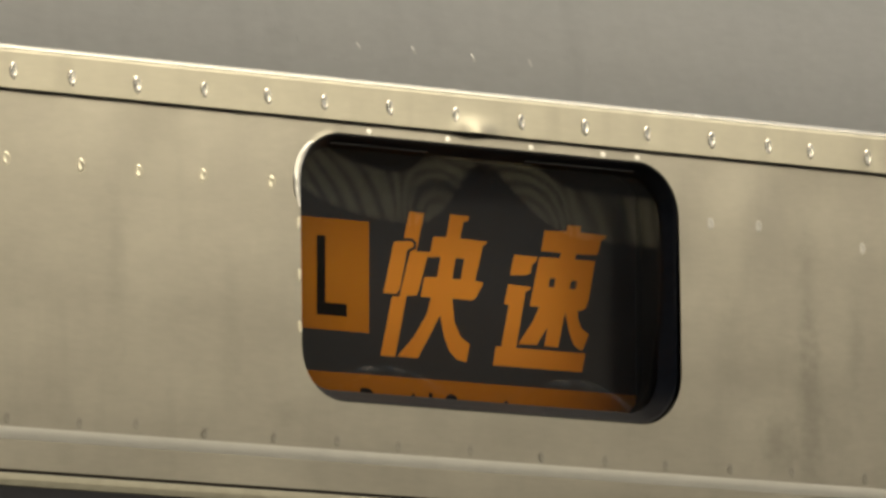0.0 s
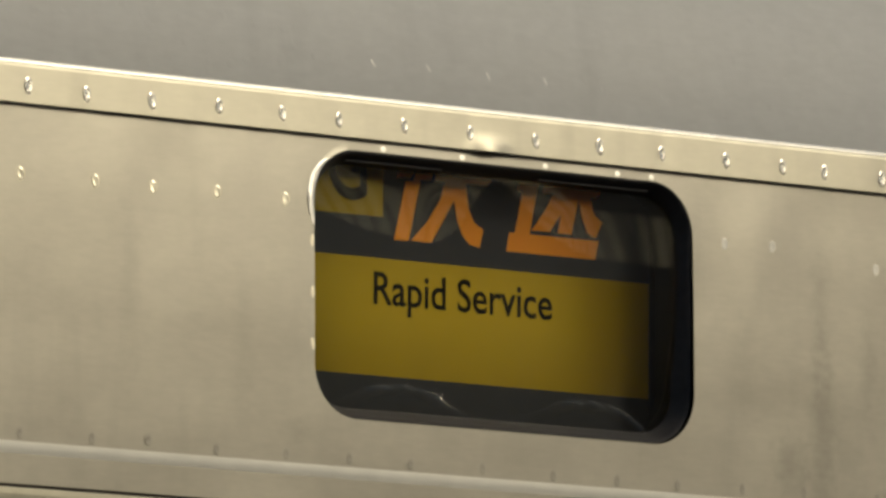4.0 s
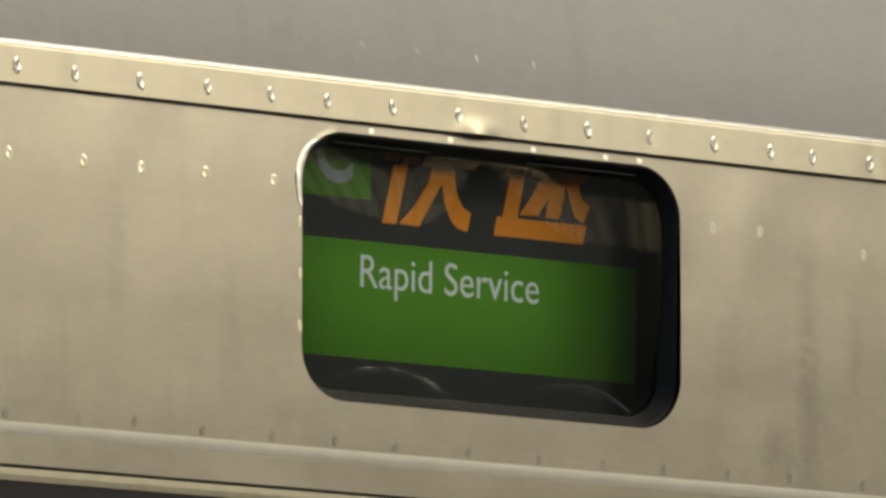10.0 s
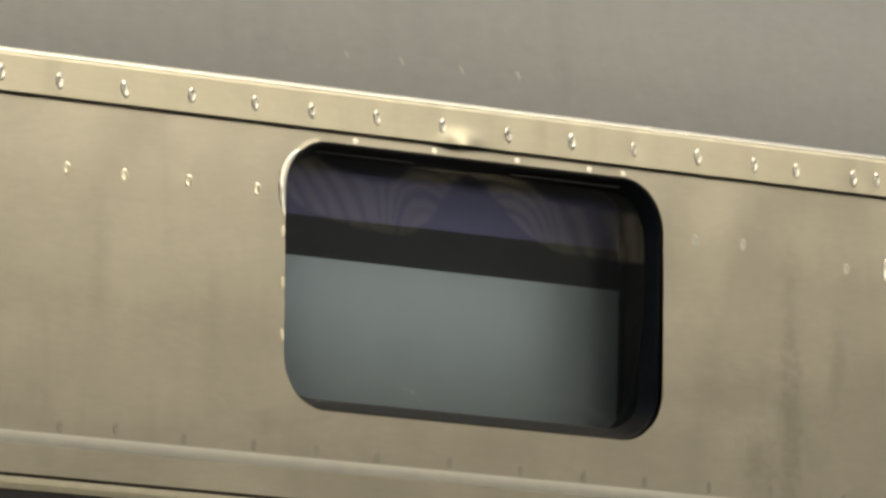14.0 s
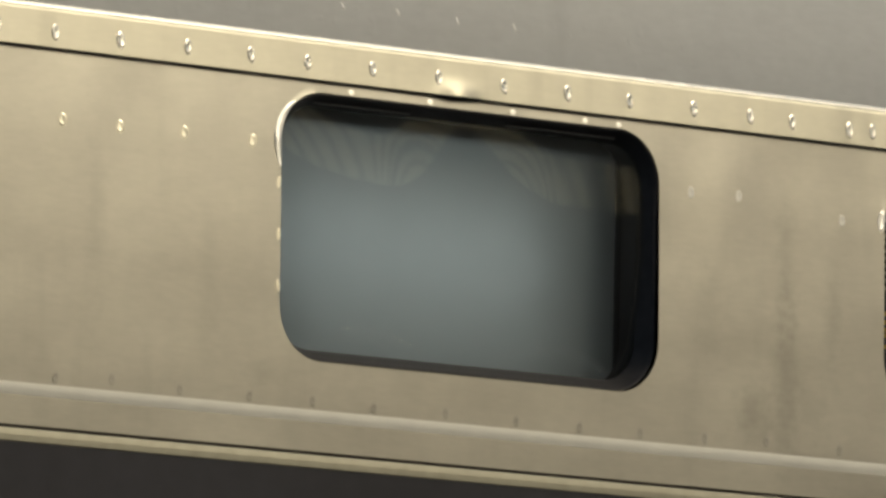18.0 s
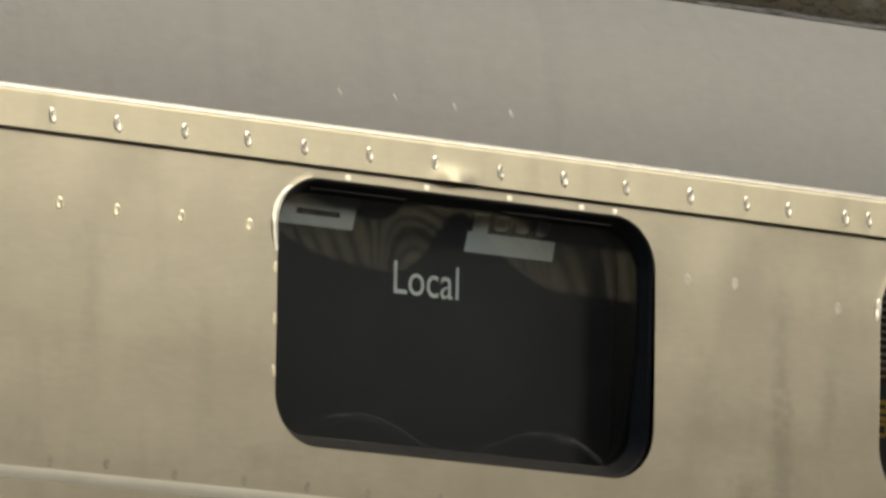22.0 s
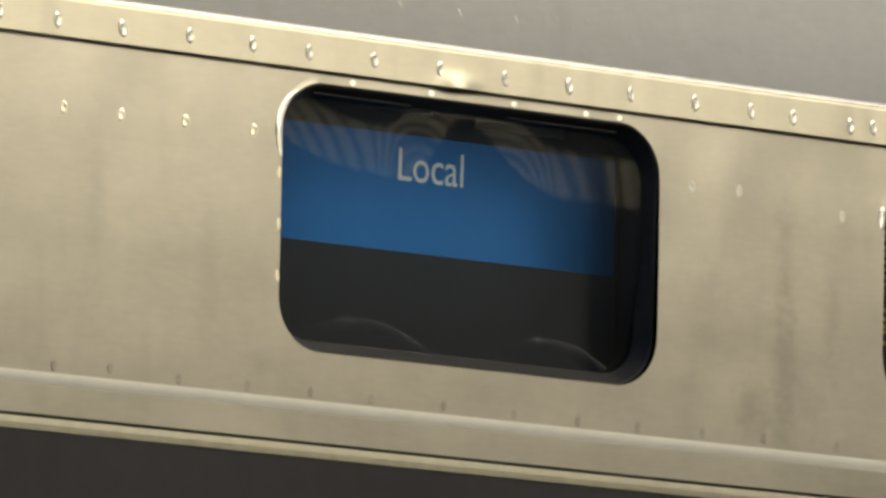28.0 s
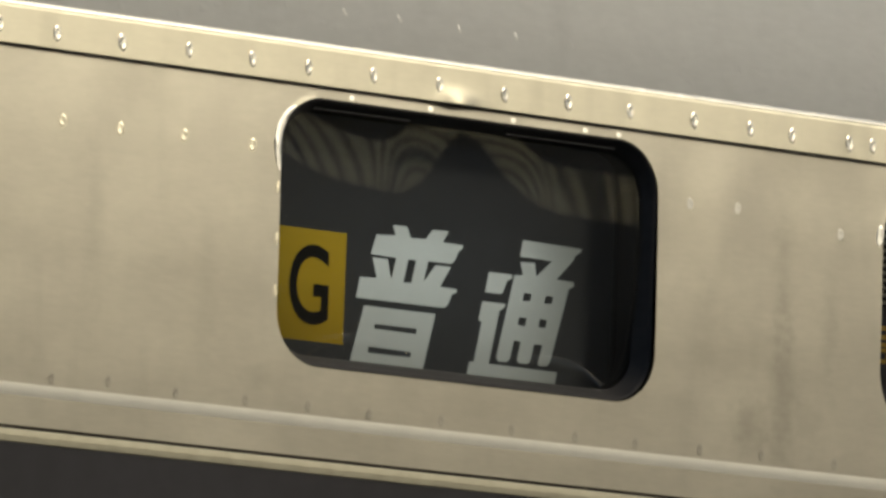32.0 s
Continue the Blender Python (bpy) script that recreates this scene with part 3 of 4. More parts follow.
def gutter_mesh():
    """The lip under the roof edge: a low, uneven roll, knocked about along its length."""
    xs = [X0] + [NEAR_X0 + 0.004 * i for i in range(446)] + [X1]
    verts, faces, n = [], [], 6
    for x in xs:
        w = 0.00028 * math.sin(61 * x + 0.7) + 0.00022 * math.sin(149 * x) + 0.00016 * math.sin(337 * x + 1.9)
        for y, z, k in ((0.0002, -0.0003, 0), (-0.0003, 0.0002, 0.5), (-0.0002, 0.0012, 1.0), (0.0002, 0.0022, 0.8), (0.0007, 0.0034, 0.9), (0.0014, 0.0042, 0.3)):
            verts.append((x, SY + y - 0.5 * k * w, SZ + z + k * w))
    for k in range(len(xs) - 1):
        for i in range(n - 1):
            a = k * n + i
            faces.append((a, a + n, a + n + 1, a + 1))
    return mesh("gutter", verts, faces, LEAD, True)


child("gutter", gutter_mesh(), car, "dull grey rolled gutter lip", BASE)
child("roof_edge", extrusion("roof_edge", [(SY + 0.0010, SZ + 0.0040), (SY + 0.0002, SZ + 0.019), (SY + 0.004, SZ + 0.023), (SY + 0.030, SZ + 0.030)], X0, X1, GRIME), car, "grimy brown roof edge", BASE)
CAR_W = 2.95
roof_pts = [(SY + 0.030 + (CAR_W - 2 * SY - 0.06) * i / 24, SZ + 0.030 + 0.16 * math.sin(math.pi * i / 24)) for i in range(25)]
child("roof", extrusion("roof", roof_pts, X0, X1, ROOF), car, "dull grey roof", BASE)
LIP_Y = sheet_y(9.0, SHEET_LO)
child("lip", extrusion("lip", [(LIP_Y + 0.004, -0.2488), (LIP_Y + 0.0004, -0.2490), (LIP_Y, -0.2496), (LIP_Y - 0.0002, -0.2530), (LIP_Y, -0.2568), (LIP_Y + 0.0005, -0.2573), (LIP_Y + 0.004, -0.2575)], X0, X1, TARNISHED, False), car, "tarnished steel lip over the dark band", BASE)
child("groove", box("groove", X0, X1, LIP_Y + 0.0012, LIP_Y + 0.004, -0.2520, -0.2440, SEAM), car, "dark groove", BASE)
child("window_band", box("window_band", X0, X1, LIP_Y + 0.0008, 0.030, -1.10, -0.2572, BAND), car, "dark grey glazed band under the sign", BASE)
child("lower_side", box("lower_side", X0, X1, 0.0, 0.02, 1.02, Z - 1.104, STEEL), car)
child("far_side", box("far_side", X0, X1, CAR_W - 0.02, CAR_W, 1.02, Z + SZ + 0.03, STEEL), car)
for xe in (X0, X1):
    child("end_wall", box("end_wall", xe - 0.02, xe, 0.035, CAR_W - 0.021, 1.02, Z + 0.10, STEEL), car)
child("floor_frame", box("floor_frame", X0, X1, 0.021, CAR_W - 0.021, 0.80, 1.06, IRON), car)
wheel_me = bpy.data.meshes.new("wheel")
bm = bmesh.new()
bmesh.ops.create_cone(bm, segments=32, radius1=0.43, radius2=0.41, depth=0.12, cap_ends=True, matrix=pose(0, 0, 0, 90))
bm.to_mesh(wheel_me)
bm.free()
wheel_me.materials.append(IRON)
for xw in (-6.6, -4.5, 5.9, 8.0):
    for yw in (0.95, 2.0):
        child("wheel", wheel_me, car, "", pose(xw, yw, 0.43))


# Spot welds: shallow dished rings pressed into the sheets.
def weld_mesh(name, rx, rz, rise, dished, material=None):
    """dished: a wide, flat rise round a pressed hollow; otherwise a low dome with a dimple."""
    if dished == "pit":
        prof = [(1.0, 0.0), (0.85, 0.35), (0.68, 0.85), (0.58, 1.0), (0.48, 0.78), (0.36, 0.36), (0.22, 0.10), (0.1, 0.03)]
    elif dished:
        prof = [(1.0, 0.0), (0.93, 0.25), (0.85, 0.60), (0.77, 0.90), (0.70, 1.0), (0.62, 0.88), (0.49, 0.56), (0.35, 0.27), (0.21, 0.09), (0.08, 0.02)]
    else:
        prof = [(1.0, 0.0), (0.92, 0.28), (0.78, 0.62), (0.60, 0.84), (0.42, 0.94), (0.26, 0.98), (0.12, 1.0)]
    verts, faces, n = [], [], 20
    for s, y in prof:
        for i in range(n):
            a = 2 * math.pi * i / n
            verts.append((rx * s * math.cos(a), -rise * y, rz * s * math.sin(a)))
    verts.append((0, -rise * (0.02 if dished == "pit" else 0.01 if dished else 1.0), 0))
    for k in range(len(prof) - 1):
        for i in range(n):
            j = (i + 1) % n
            faces.append((k * n + i, k * n + j, (k + 1) * n + j, (k + 1) * n + i))
    k = (len(prof) - 1) * n
    for i in range(n):
        faces.append((k + i, k + (i + 1) % n, len(verts) - 1))
    return mesh(name, verts, faces, material or WELD, True)


# Darker copy of the steel: the shade in the lower welds is in its colour.
WELD_SHADED = mat("shaded_steel", (0.41, 0.383, 0.33), 0.45, 1.0, grain=90, amount=0.2)
brushed(WELD_SHADED, 0.7)
weld_big = weld_mesh("spot_weld", 0.0031, 0.0052, 0.00024, True)
weld_cup = weld_mesh("spot_weld", 0.0034, 0.0056, 0.00028, True)
weld_mid = weld_mesh("spot_weld", 0.0029, 0.0042, 0.00013, True, WELD_PIT)
weld_shallow = weld_mesh("spot_weld", 0.0028, 0.0041, 0.00012, True, BEAD)
weld_low = weld_mesh("spot_weld", 0.0026, 0.0038, 0.00013, "pit", WELD_SHADED)
glint_dot = weld_mesh("spot_weld", 0.0024, 0.0020, 0.00011, False, GLINT_STEEL)
weld_edge = weld_mesh("spot_weld", 0.0016, 0.0040, 0.00010, False, WELD_PIT)
weld_tick = weld_mesh("spot_weld", 0.0011, 0.0030, 0.00020, False, TICK)
weld_faint = weld_mesh("spot_weld", 0.0015, 0.0032, 0.00009, False, SHOULDER)
rng = random.Random(4)
jit = lambda k: rng.uniform(-k, k)


def on_sheet(x, z, yaw=0.0):
    tilt = math.degrees(math.atan((sheet_y(x, z + 0.002) - sheet_y(x, z - 0.002)) / 0.004))
    turn = math.degrees(math.atan((sheet_y(x + 0.002, z) - sheet_y(x - 0.002, z)) / 0.004))
    return pose(x, sheet_y(x, z) - 0.0001, z, -tilt, jit(9), turn + yaw)


for k, x in enumerate(STRIP_WELDS):
    lift = jit(0.0009)
    child("spot_weld", weld_cup if k in (0, 2, 4, 11, 13, 16) else weld_big, strip, "", pose(x, strip_y(x, 0.0003 + lift) - 0.00006, 0.0003 + lift, -3.2, jit(8), 5.5 + jit(2.0)))
for x in (-0.350, -0.298, -0.2486, -0.1912, -0.146, -0.0958, -0.0416, 0.3215, 0.3623):
    child("spot_weld", weld_mid if x < 0.3 else weld_shallow, side, "", on_sheet(x, -0.0536 + jit(0.0006), -4.0))
child("spot_weld", weld_shallow, side, "", on_sheet(0.4526, -0.0614, -5.0))
for x in (-0.350, -0.298, -0.2481, -0.1926, -0.1488, -0.0953, -0.0403, 0.0102, 0.0595, 0.1185, 0.1768, 0.2300, 0.2810, 0.336, 0.389, 0.4526, 0.506, 0.559):
    child("spot_weld", weld_low, side, "", on_sheet(x, -0.2146 + jit(0.0012), 5.0))
# Glints along the sheet's top edge, put in as pale low domes.
for x in (0.0384, 0.1029, 0.1716, 0.2320, 0.2607):
    child("spot_weld", glint_dot, side, "", on_sheet(x, -0.0153))
for z in (-0.078, -0.111, -0.144):
    child("spot_weld", weld_edge, side, "dent beside the opening, its glint in the colour", on_sheet(WIN[0] - WIN[2] / 2 - 0.0016, z))
for k, x in enumerate((-0.0163, 0.0318, 0.0768, 0.1258, 0.1732, 0.2197, 0.2704, 0.3160, 0.3640)):
    a = 8.6 + jit(0.12)
    y, z = on_shoulder(radians(a))
    child("spot_weld", weld_tick if 0 < k < 5 else weld_faint, shoulder, "", pose(x, y - 0.00005, z, -a, -28 + jit(6), 0))


def rolled_corner(w, breadth):
    """The edge round the upper left of an opening: a low, uneven roll, its glint put into a pale colour."""
    coarse = rounded(*w, n=16)[24:34]
    coarse.append((coarse[-1][0], coarse[-1][1] - 0.017))
    loop = []
    for a, b in zip(coarse, coarse[1:]):
        k = max(1, round(math.dist(a, b) / 0.0008))
        loop += [(a[0] + (b[0] - a[0]) * i / k, a[1] + (b[1] - a[1]) * i / k) for i in range(k)]
    verts, faces, n = [], [], 9
    for k, (x, z) in enumerate(loop):
        f = k / (len(loop) - 1)
        wide = breadth * max(math.sin(math.pi * min(max(f, 0.02), 0.98)) ** 0.5, 0.1)
        step = 0.62 + 0.30 * math.sin(11.0 * f + 0.5) + 0.14 * math.sin(31.0 * f + 1.0)
        ax, az = Vector((x - (w[0] - w[2] / 2 + w[4]), max(z - (w[1] + w[3] / 2 - w[4]), 0.0))).normalized()
        for i in range(n):
            g = i / (n - 1)
            proud = 0.0003 + 0.00045 * step * math.sin(math.pi * g) ** 0.8 * math.sin(math.pi * f) ** 0.5
            verts.append((x + ax * wide * (1 - g), sheet_y(x, z) + 0.0002 - proud, z + az * wide * (1 - g)))
    for k in range(len(loop) - 1):
        for i in range(n - 1):
            a = k * n + i
            faces.append((a, a + 1, a + n + 1, a + n))
    child("rolled_edge", mesh("rolled_edge", verts, faces, GLINT_STEEL, True), side, "rolled edge of the opening, its glint in the colour")


rolled_corner(WIN, 0.0056)
child("spot_weld", weld_mesh("spot_weld", 0.0032, 0.0075, 0.00024, True, GLINT_STEEL), side, "dent beside the opening, its glint in the colour", on_sheet(WIN2[0] - WIN2[2] / 2 - 0.0024, -0.0588))

# ---------------------------------------------------------------- the roll sign
roll_sign = thing("roll_sign", "lit roll sign with a scrolling printed film behind a black-edged pane", "sign", BASE)
GASKET = [(-0.0006, 0.0030), (0.0004, 0.0012), (0.0014, 0.0012), (0.0030, 0.0042), (0.0058, 0.0082), (0.0078, 0.0106), (0.0086, 0.0124)]
child("gasket", ring("gasket", *WIN, GASKET, RUBBER), roll_sign, "black rubber gasket")
child("pane", pillow("pane", WIN[0], WIN[1], WIN[2] - 0.0118, WIN[3] - 0.0118, WIN[4] - 0.0055, 0.0128, 0.0058, GLASS), roll_sign, "bulged clear acrylic pane").visible_shadow = False
child("casing", plate("casing", [rounded(WIN[0], WIN[1], WIN[2] + 0.008, WIN[3] + 0.008, WIN[4] + 0.003), list(reversed(rounded(WIN[0], WIN[1], WIN[2] - 0.011, WIN[3] - 0.011, WIN[4] - 0.005)))], 0.0130, 0.0315, CASING), roll_sign, "black inner casing")
for xa, xb in ((0.012, 0.0905), (0.1705, 0.262)):
    child("retaining_strip", box("retaining_strip", xa, xb, 0.0066, 0.0084, -0.0242, -0.0232, RETAINER, 0.0002), roll_sign, "dull grey retaining strip")
child("side_guide", box("side_guide", 0.2868, 0.312, 0.0318, 0.048, -0.24, 0.03, CASING, 0.001), roll_sign, "black film guide")
LIGHT = (-0.045, 0.269, -0.235, -0.034)      # inside of the light box: left, right, bottom, top
child("light_box", plate("light_box", [[(-0.05, -0.24), (0.277, -0.24), (0.277, -0.030), (-0.05, -0.030)], list(reversed(rounded((LIGHT[0] + LIGHT[1]) / 2, (LIGHT[2] + LIGHT[3]) / 2, LIGHT[1] - LIGHT[0], LIGHT[3] - LIGHT[2], 0.012)))], 0.0470, 0.085, REFLECTOR), roll_sign, "white enamelled light box")
# Unseen ledge, added to cut the tube's light off the film's top.
child("light_shade", box("light_shade", -0.05, 0.277, 0.0368, 0.0469, -0.0336, -0.0300, REFLECTOR), roll_sign)
child("back_plate", box("back_plate", -0.05, 0.277, 0.0855, 0.088, -0.24, -0.030, REFLECTOR), roll_sign)
tube_me = bpy.data.meshes.new("lamp_tube")
bm = bmesh.new()
bmesh.ops.create_cone(bm, segments=20, radius1=0.008, radius2=0.008, depth=0.24, cap_ends=True, matrix=pose(0.105, 0.077, -0.105, 0, 90, 0))
bm.to_mesh(tube_me)
bm.free()
tube_me.materials.append(TUBE)
child("lamp_tube", tube_me, roll_sign, "fluorescent tube")

# Outlines of the four characters, in millimetres: across the sign, and down from their top line.
FU_A = [(102.5, -0.5), (114, -0.5), (117.5, -7.5), (129.5, -7), (135, -0.5), (148.5, 0), (144, -7.5), (161, -8), (160, -10.5), (157, -12.5), (154.5, -18.5), (151, -21), (132.5, -21), (129, -35), (138.5, -23), (151.5, -23), (143, -36.5), (157, -37), (156.5, -39.5), (153, -40.5), (150, -47.5), (146.5, -50), (74, -50), (77, -36.5), (90.5, -36), (86.5, -23), (99, -23), (102.5, -35.5), (106, -21.5), (85, -21), (89, -8), (104.5, -7)]
FU_B = [(116, -21.5), (122.5, -21.5), (119, -36.5), (112.5, -36.5)]
FU_C = [(81, -54.5), (140, -54.5), (131, -91.5), (71, -91.5)]
FU_D = [(90.5, -65.5), (125, -65.5), (124.5, -69), (90, -68.5)]
FU_E = [(86, -80.5), (121, -81), (120.5, -84.5), (85.5, -84.5)]
FU = [FU_A, FU_B, FU_C, FU_D, FU_E]
TSU_A = [(210.5, 0.5), (260.5, -0.5), (259.5, -3), (255, -5.5), (254, -8.5), (240, -22.5), (254.5, -23), (254.5, -26), (250.5, -28), (237, -76.5), (235.5, -79), (233, -80), (228, -80.5), (226.5, -78.5), (230, -66.5), (223, -66.5), (220, -78), (217.5, -80), (211, -80), (209, -78), (211.5, -66), (206, -65.5), (203, -78), (200.5, -80), (193.5, -80.5), (191.5, -78), (204.5, -23), (211.5, -22.5), (209, -14), (221, -13.5), (223, -22), (235.5, -11), (208.5, -10.5)]
TSU_B = [(213, -34), (219.5, -34), (218, -39), (212, -39)]
TSU_C = [(231.5, -34), (237.5, -34), (236.5, -39), (230, -39)]
TSU_D = [(209.5, -50), (216, -50), (214.5, -55.5), (208.5, -55)]
TSU_E = [(227, -49.5), (233, -50), (232, -55), (226, -55)]
TSU_F = [(183, -23), (202.5, -23), (202.5, -25.5), (198.5, -27.5), (195, -35.5), (192.5, -36.5), (180.5, -36.5)]
TSU_G = [(178.5, -42.5), (198, -42.5), (197, -45), (193, -47.5), (185.5, -82.5), (243, -83), (240.5, -96), (166.5, -96), (169.5, -82.5), (173, -82.5), (178.5, -56), (175.5, -55)]
TSU = [TSU_A, TSU_B, TSU_C, TSU_D, TSU_E, TSU_F, TSU_G]
KAI_A = [(85, -19.5), (98.5, -18), (101.5, -19.5), (101, -22), (96, -24), (90, -49.5), (87, -53), (76.5, -53)]
KAI_B = [(98, 1), (110, 0.5), (103.5, -24.5), (115, -24), (117.5, -14), (128, -13.5), (131.5, 1.5), (147, 1.5), (146, -1.5), (142.5, -2.5), (139.5, -13.5), (162.5, -14), (158.5, -17.5), (152, -40), (159, -41), (153, -50.5), (150, -53), (133, -53), (135, -68.5), (140, -77.5), (147.5, -81.5), (144.5, -93.5), (136, -92), (130.5, -87), (126, -78), (123, -64.5), (104.5, -93.5), (88, -93), (101, -80), (112, -64.5), (115.5, -53.5), (107, -53.5), (110, -40.5), (120.5, -40), (123.5, -26.5), (112.5, -27.5), (105, -50.5), (103.5, -53), (95.5, -53.5), (86, -93.5), (74, -93.5), (83.5, -55), (89.5, -54.5), (98.4, -25), (103.4, -22.6), (103.6, -18.4), (100.5, -16.4), (93.2, -16.4)]
KAI_C = [(136, -26.5), (143, -26.5), (140, -40), (133, -40)]
KAI = [KAI_A, KAI_B, KAI_C]
SOKU_A = [(184.5, -21), (204, -21), (203, -24), (199.5, -26), (198, -32), (195, -33.5), (181, -34.5)]
SOKU_B = [(179.5, -40.5), (198.5, -41), (197.5, -43), (194, -44), (186, -81.5), (244, -81.5), (241, -94), (166.5, -94), (169, -81.5), (173.5, -81.5), (180, -54), (176, -53.5)]
SOKU_C = [(210, -3.5), (228.5, -2.5), (229.5, 1.5), (240.5, 1.5), (240, -2.5), (262, -3), (261, -5), (257.5, -7), (255.5, -14), (253.5, -16.5), (236.5, -17), (235.5, -20.5), (252.5, -20.5), (247, -46), (244.5, -51.5), (241.5, -53.5), (237.5, -54), (238, -59.5), (240.5, -65), (247, -69), (242, -79), (240, -80), (234, -76.5), (230, -67.5), (227, -55.5), (221, -79), (209.5, -79), (212, -66.5), (203, -78.5), (187.5, -79), (199.5, -64), (205.5, -53.5), (197.5, -53.5), (205.5, -21), (222.5, -20.5), (224, -17), (207, -17)]
SOKU_D = [(214.5, -34), (219, -34), (218, -40), (213, -40)]
SOKU_E = [(232.5, -34.5), (237, -34.5), (236, -40), (230.5, -40)]
SOKU = [SOKU_A, SOKU_B, SOKU_C, SOKU_D, SOKU_E]
# Which of the outlines are bodies; the others are the openings inside the body before them.
BODIES = {"fu": (FU, (0, 2)), "tsu": (TSU, (0, 5, 6)), "kai": (KAI, (0, 1)), "soku": (SOKU, (0, 1, 2))}
FILM_X0, FILM_X1, FILM_Y = -0.030, 0.2865, 0.035
TOP, KH, BH, GAP = 0.0045, 0.1064, 0.0757, 0.0875      # margin over the characters, their panel, the band, the blank


def groups(key, dx):
    """Bodies of a character with their openings, in metres, shifted by dx."""
    loops, heads = BODIES[key]
    made = []
    for i, l in enumerate(loops):
        pts = [((x + dx) / 1000, z / 1000) for x, z in l]
        if i in heads:
            made.append([pts])
        else:
            made[-1].append(pts)
    return made


mesh_cache = {}


def kanji_panel(kind, code):
    """Black film with two printed characters let into it, hung from its top line; the origin is the characters' top."""
    keys = (("kai", 0), ("soku", 0)) if kind == "rapid" else (("fu", 0 if code else -62), ("tsu", 0 if code else -4.8))
    tag = (kind, bool(code))
    if tag not in mesh_cache:
        chars = [(k, groups(k, dx)) for k, dx in keys]
        lo = FILM_X0 if not code else 0.0648
        frame_ = [(lo, -KH), (FILM_X1, -KH), (FILM_X1, TOP), (lo, TOP)]
        holes = [g[0] for _, gs in chars for g in gs]
        mesh_cache[tag] = (plate("film_panel", [frame_] + holes, 0, 0, BLACK), chars)
        ink = AMBER if kind == "rapid" else PRINT_CHAR
        parts_ = []
        for _, gs in chars:
            verts, faces = [], []
            for g in gs:
                for loops, m_ in ((g, 0),) + tuple(([h], 1) for h in g[1:]):
                    me = plate("t", loops, 0, 0, ink)
                    k = len(verts)
                    verts += [tuple(v.co) for v in me.vertices]
                    faces += [(tuple(k + i for i in p.vertices), m_) for p in me.polygons]
                    bpy.data.meshes.remove(me)
            me = mesh("character", verts, [f for f, _ in faces], ink)
            me.materials.append(BLACK)
            for p, (_, m_) in zip(me.polygons, faces):
                p.material_index = m_
            parts_.append(me)
        mesh_cache[tag] = (mesh_cache[tag][0], parts_)
    return mesh_cache[tag]


PRINT_CODE = film("print_code", (0.44, 0.455, 0.46), 0.66)
PRINT_CHAR = film("print_character", (0.69, 0.68, 0.635), 0.66)
rect = lambda name, x0, x1, z0, z1, m: plate(name, [[(x0, z0), (x1, z0), (x1, z1), (x0, z1)]], 0, 0, m)
words = {}


def word(body, material, width, height):
    key = (body, material.name)
    if key not in words:
        words[key] = text_mesh("lettering", body, material, width, height, 0.013 if material is PRINT_DARK or len(body) == 1 else 0.0)
    return words[key]


def loops_of(me):
    """The outlines of a flat mesh in the xz plane, as loops of (x, z)."""
    bm = bmesh.new()
    bm.from_mesh(me)
    bmesh.ops.remove_doubles(bm, verts=bm.verts, dist=1e-6)
    nxt = {}
    for e in bm.edges:
        if len(e.link_faces) == 1:
            for a, b in ((0, 1), (1, 0)):
                nxt.setdefault(e.verts[a].index, []).append(e.verts[b].index)
    bm.verts.ensure_lookup_table()
    at, seen, made = [(v.co.x, v.co.z) for v in bm.verts], set(), []
    for start in nxt:
        if start in seen:
            continue
        loop, here = [], start
        while here is not None:
            seen.add(here)
            loop.append(at[here])
            here = next((k for k in nxt[here] if k not in seen), None)
        made.append(loop)
    bm.free()
    return made


def within(p, loop):
    hit_ = False
    for (ax, az), (bx, bz) in zip(loop, loop[1:] + loop[:1]):
        if (az > p[1]) != (bz > p[1]) and p[0] < ax + (bx - ax) * (p[1] - az) / (bz - az):
            hit_ = not hit_
    return hit_


def lettered(name, rect_, me, dx, dz, material):
    """A rectangle of film with the letters of a mesh cut out of it; the insides of the letters stay."""
    loops = [[(x + dx, z + dz) for x, z in l] for l in loops_of(me)]
    outer = [l for l in loops if not any(o is not l and within(l[0], o) for o in loops)]
    sheet = plate(name, [rect_] + outer, 0, 0, material)
    verts, faces = [tuple(v.co) for v in sheet.vertices], [tuple(p.vertices) for p in sheet.polygons]
    for l in loops:
        if l not in outer:
            inner = plate("inside", [l], 0, 0, material)
            k = len(verts)
            verts += [tuple(v.co) for v in inner.vertices]
            faces += [tuple(k + i for i in p.vertices) for p in inner.polygons]
            bpy.data.meshes.remove(inner)
    bpy.data.meshes.remove(sheet)
    return mesh(name, verts, faces, material)


film_pieces = []       # (object, its middle along the film, the place of the object's origin above that middle)


def piece(me, top, bottom, origin, label=""):
    ob = child("film_panel", me, roll_sign, label)
    mid = (top + bottom) / 2
    film_pieces.append((ob, mid, origin - mid))
    return ob


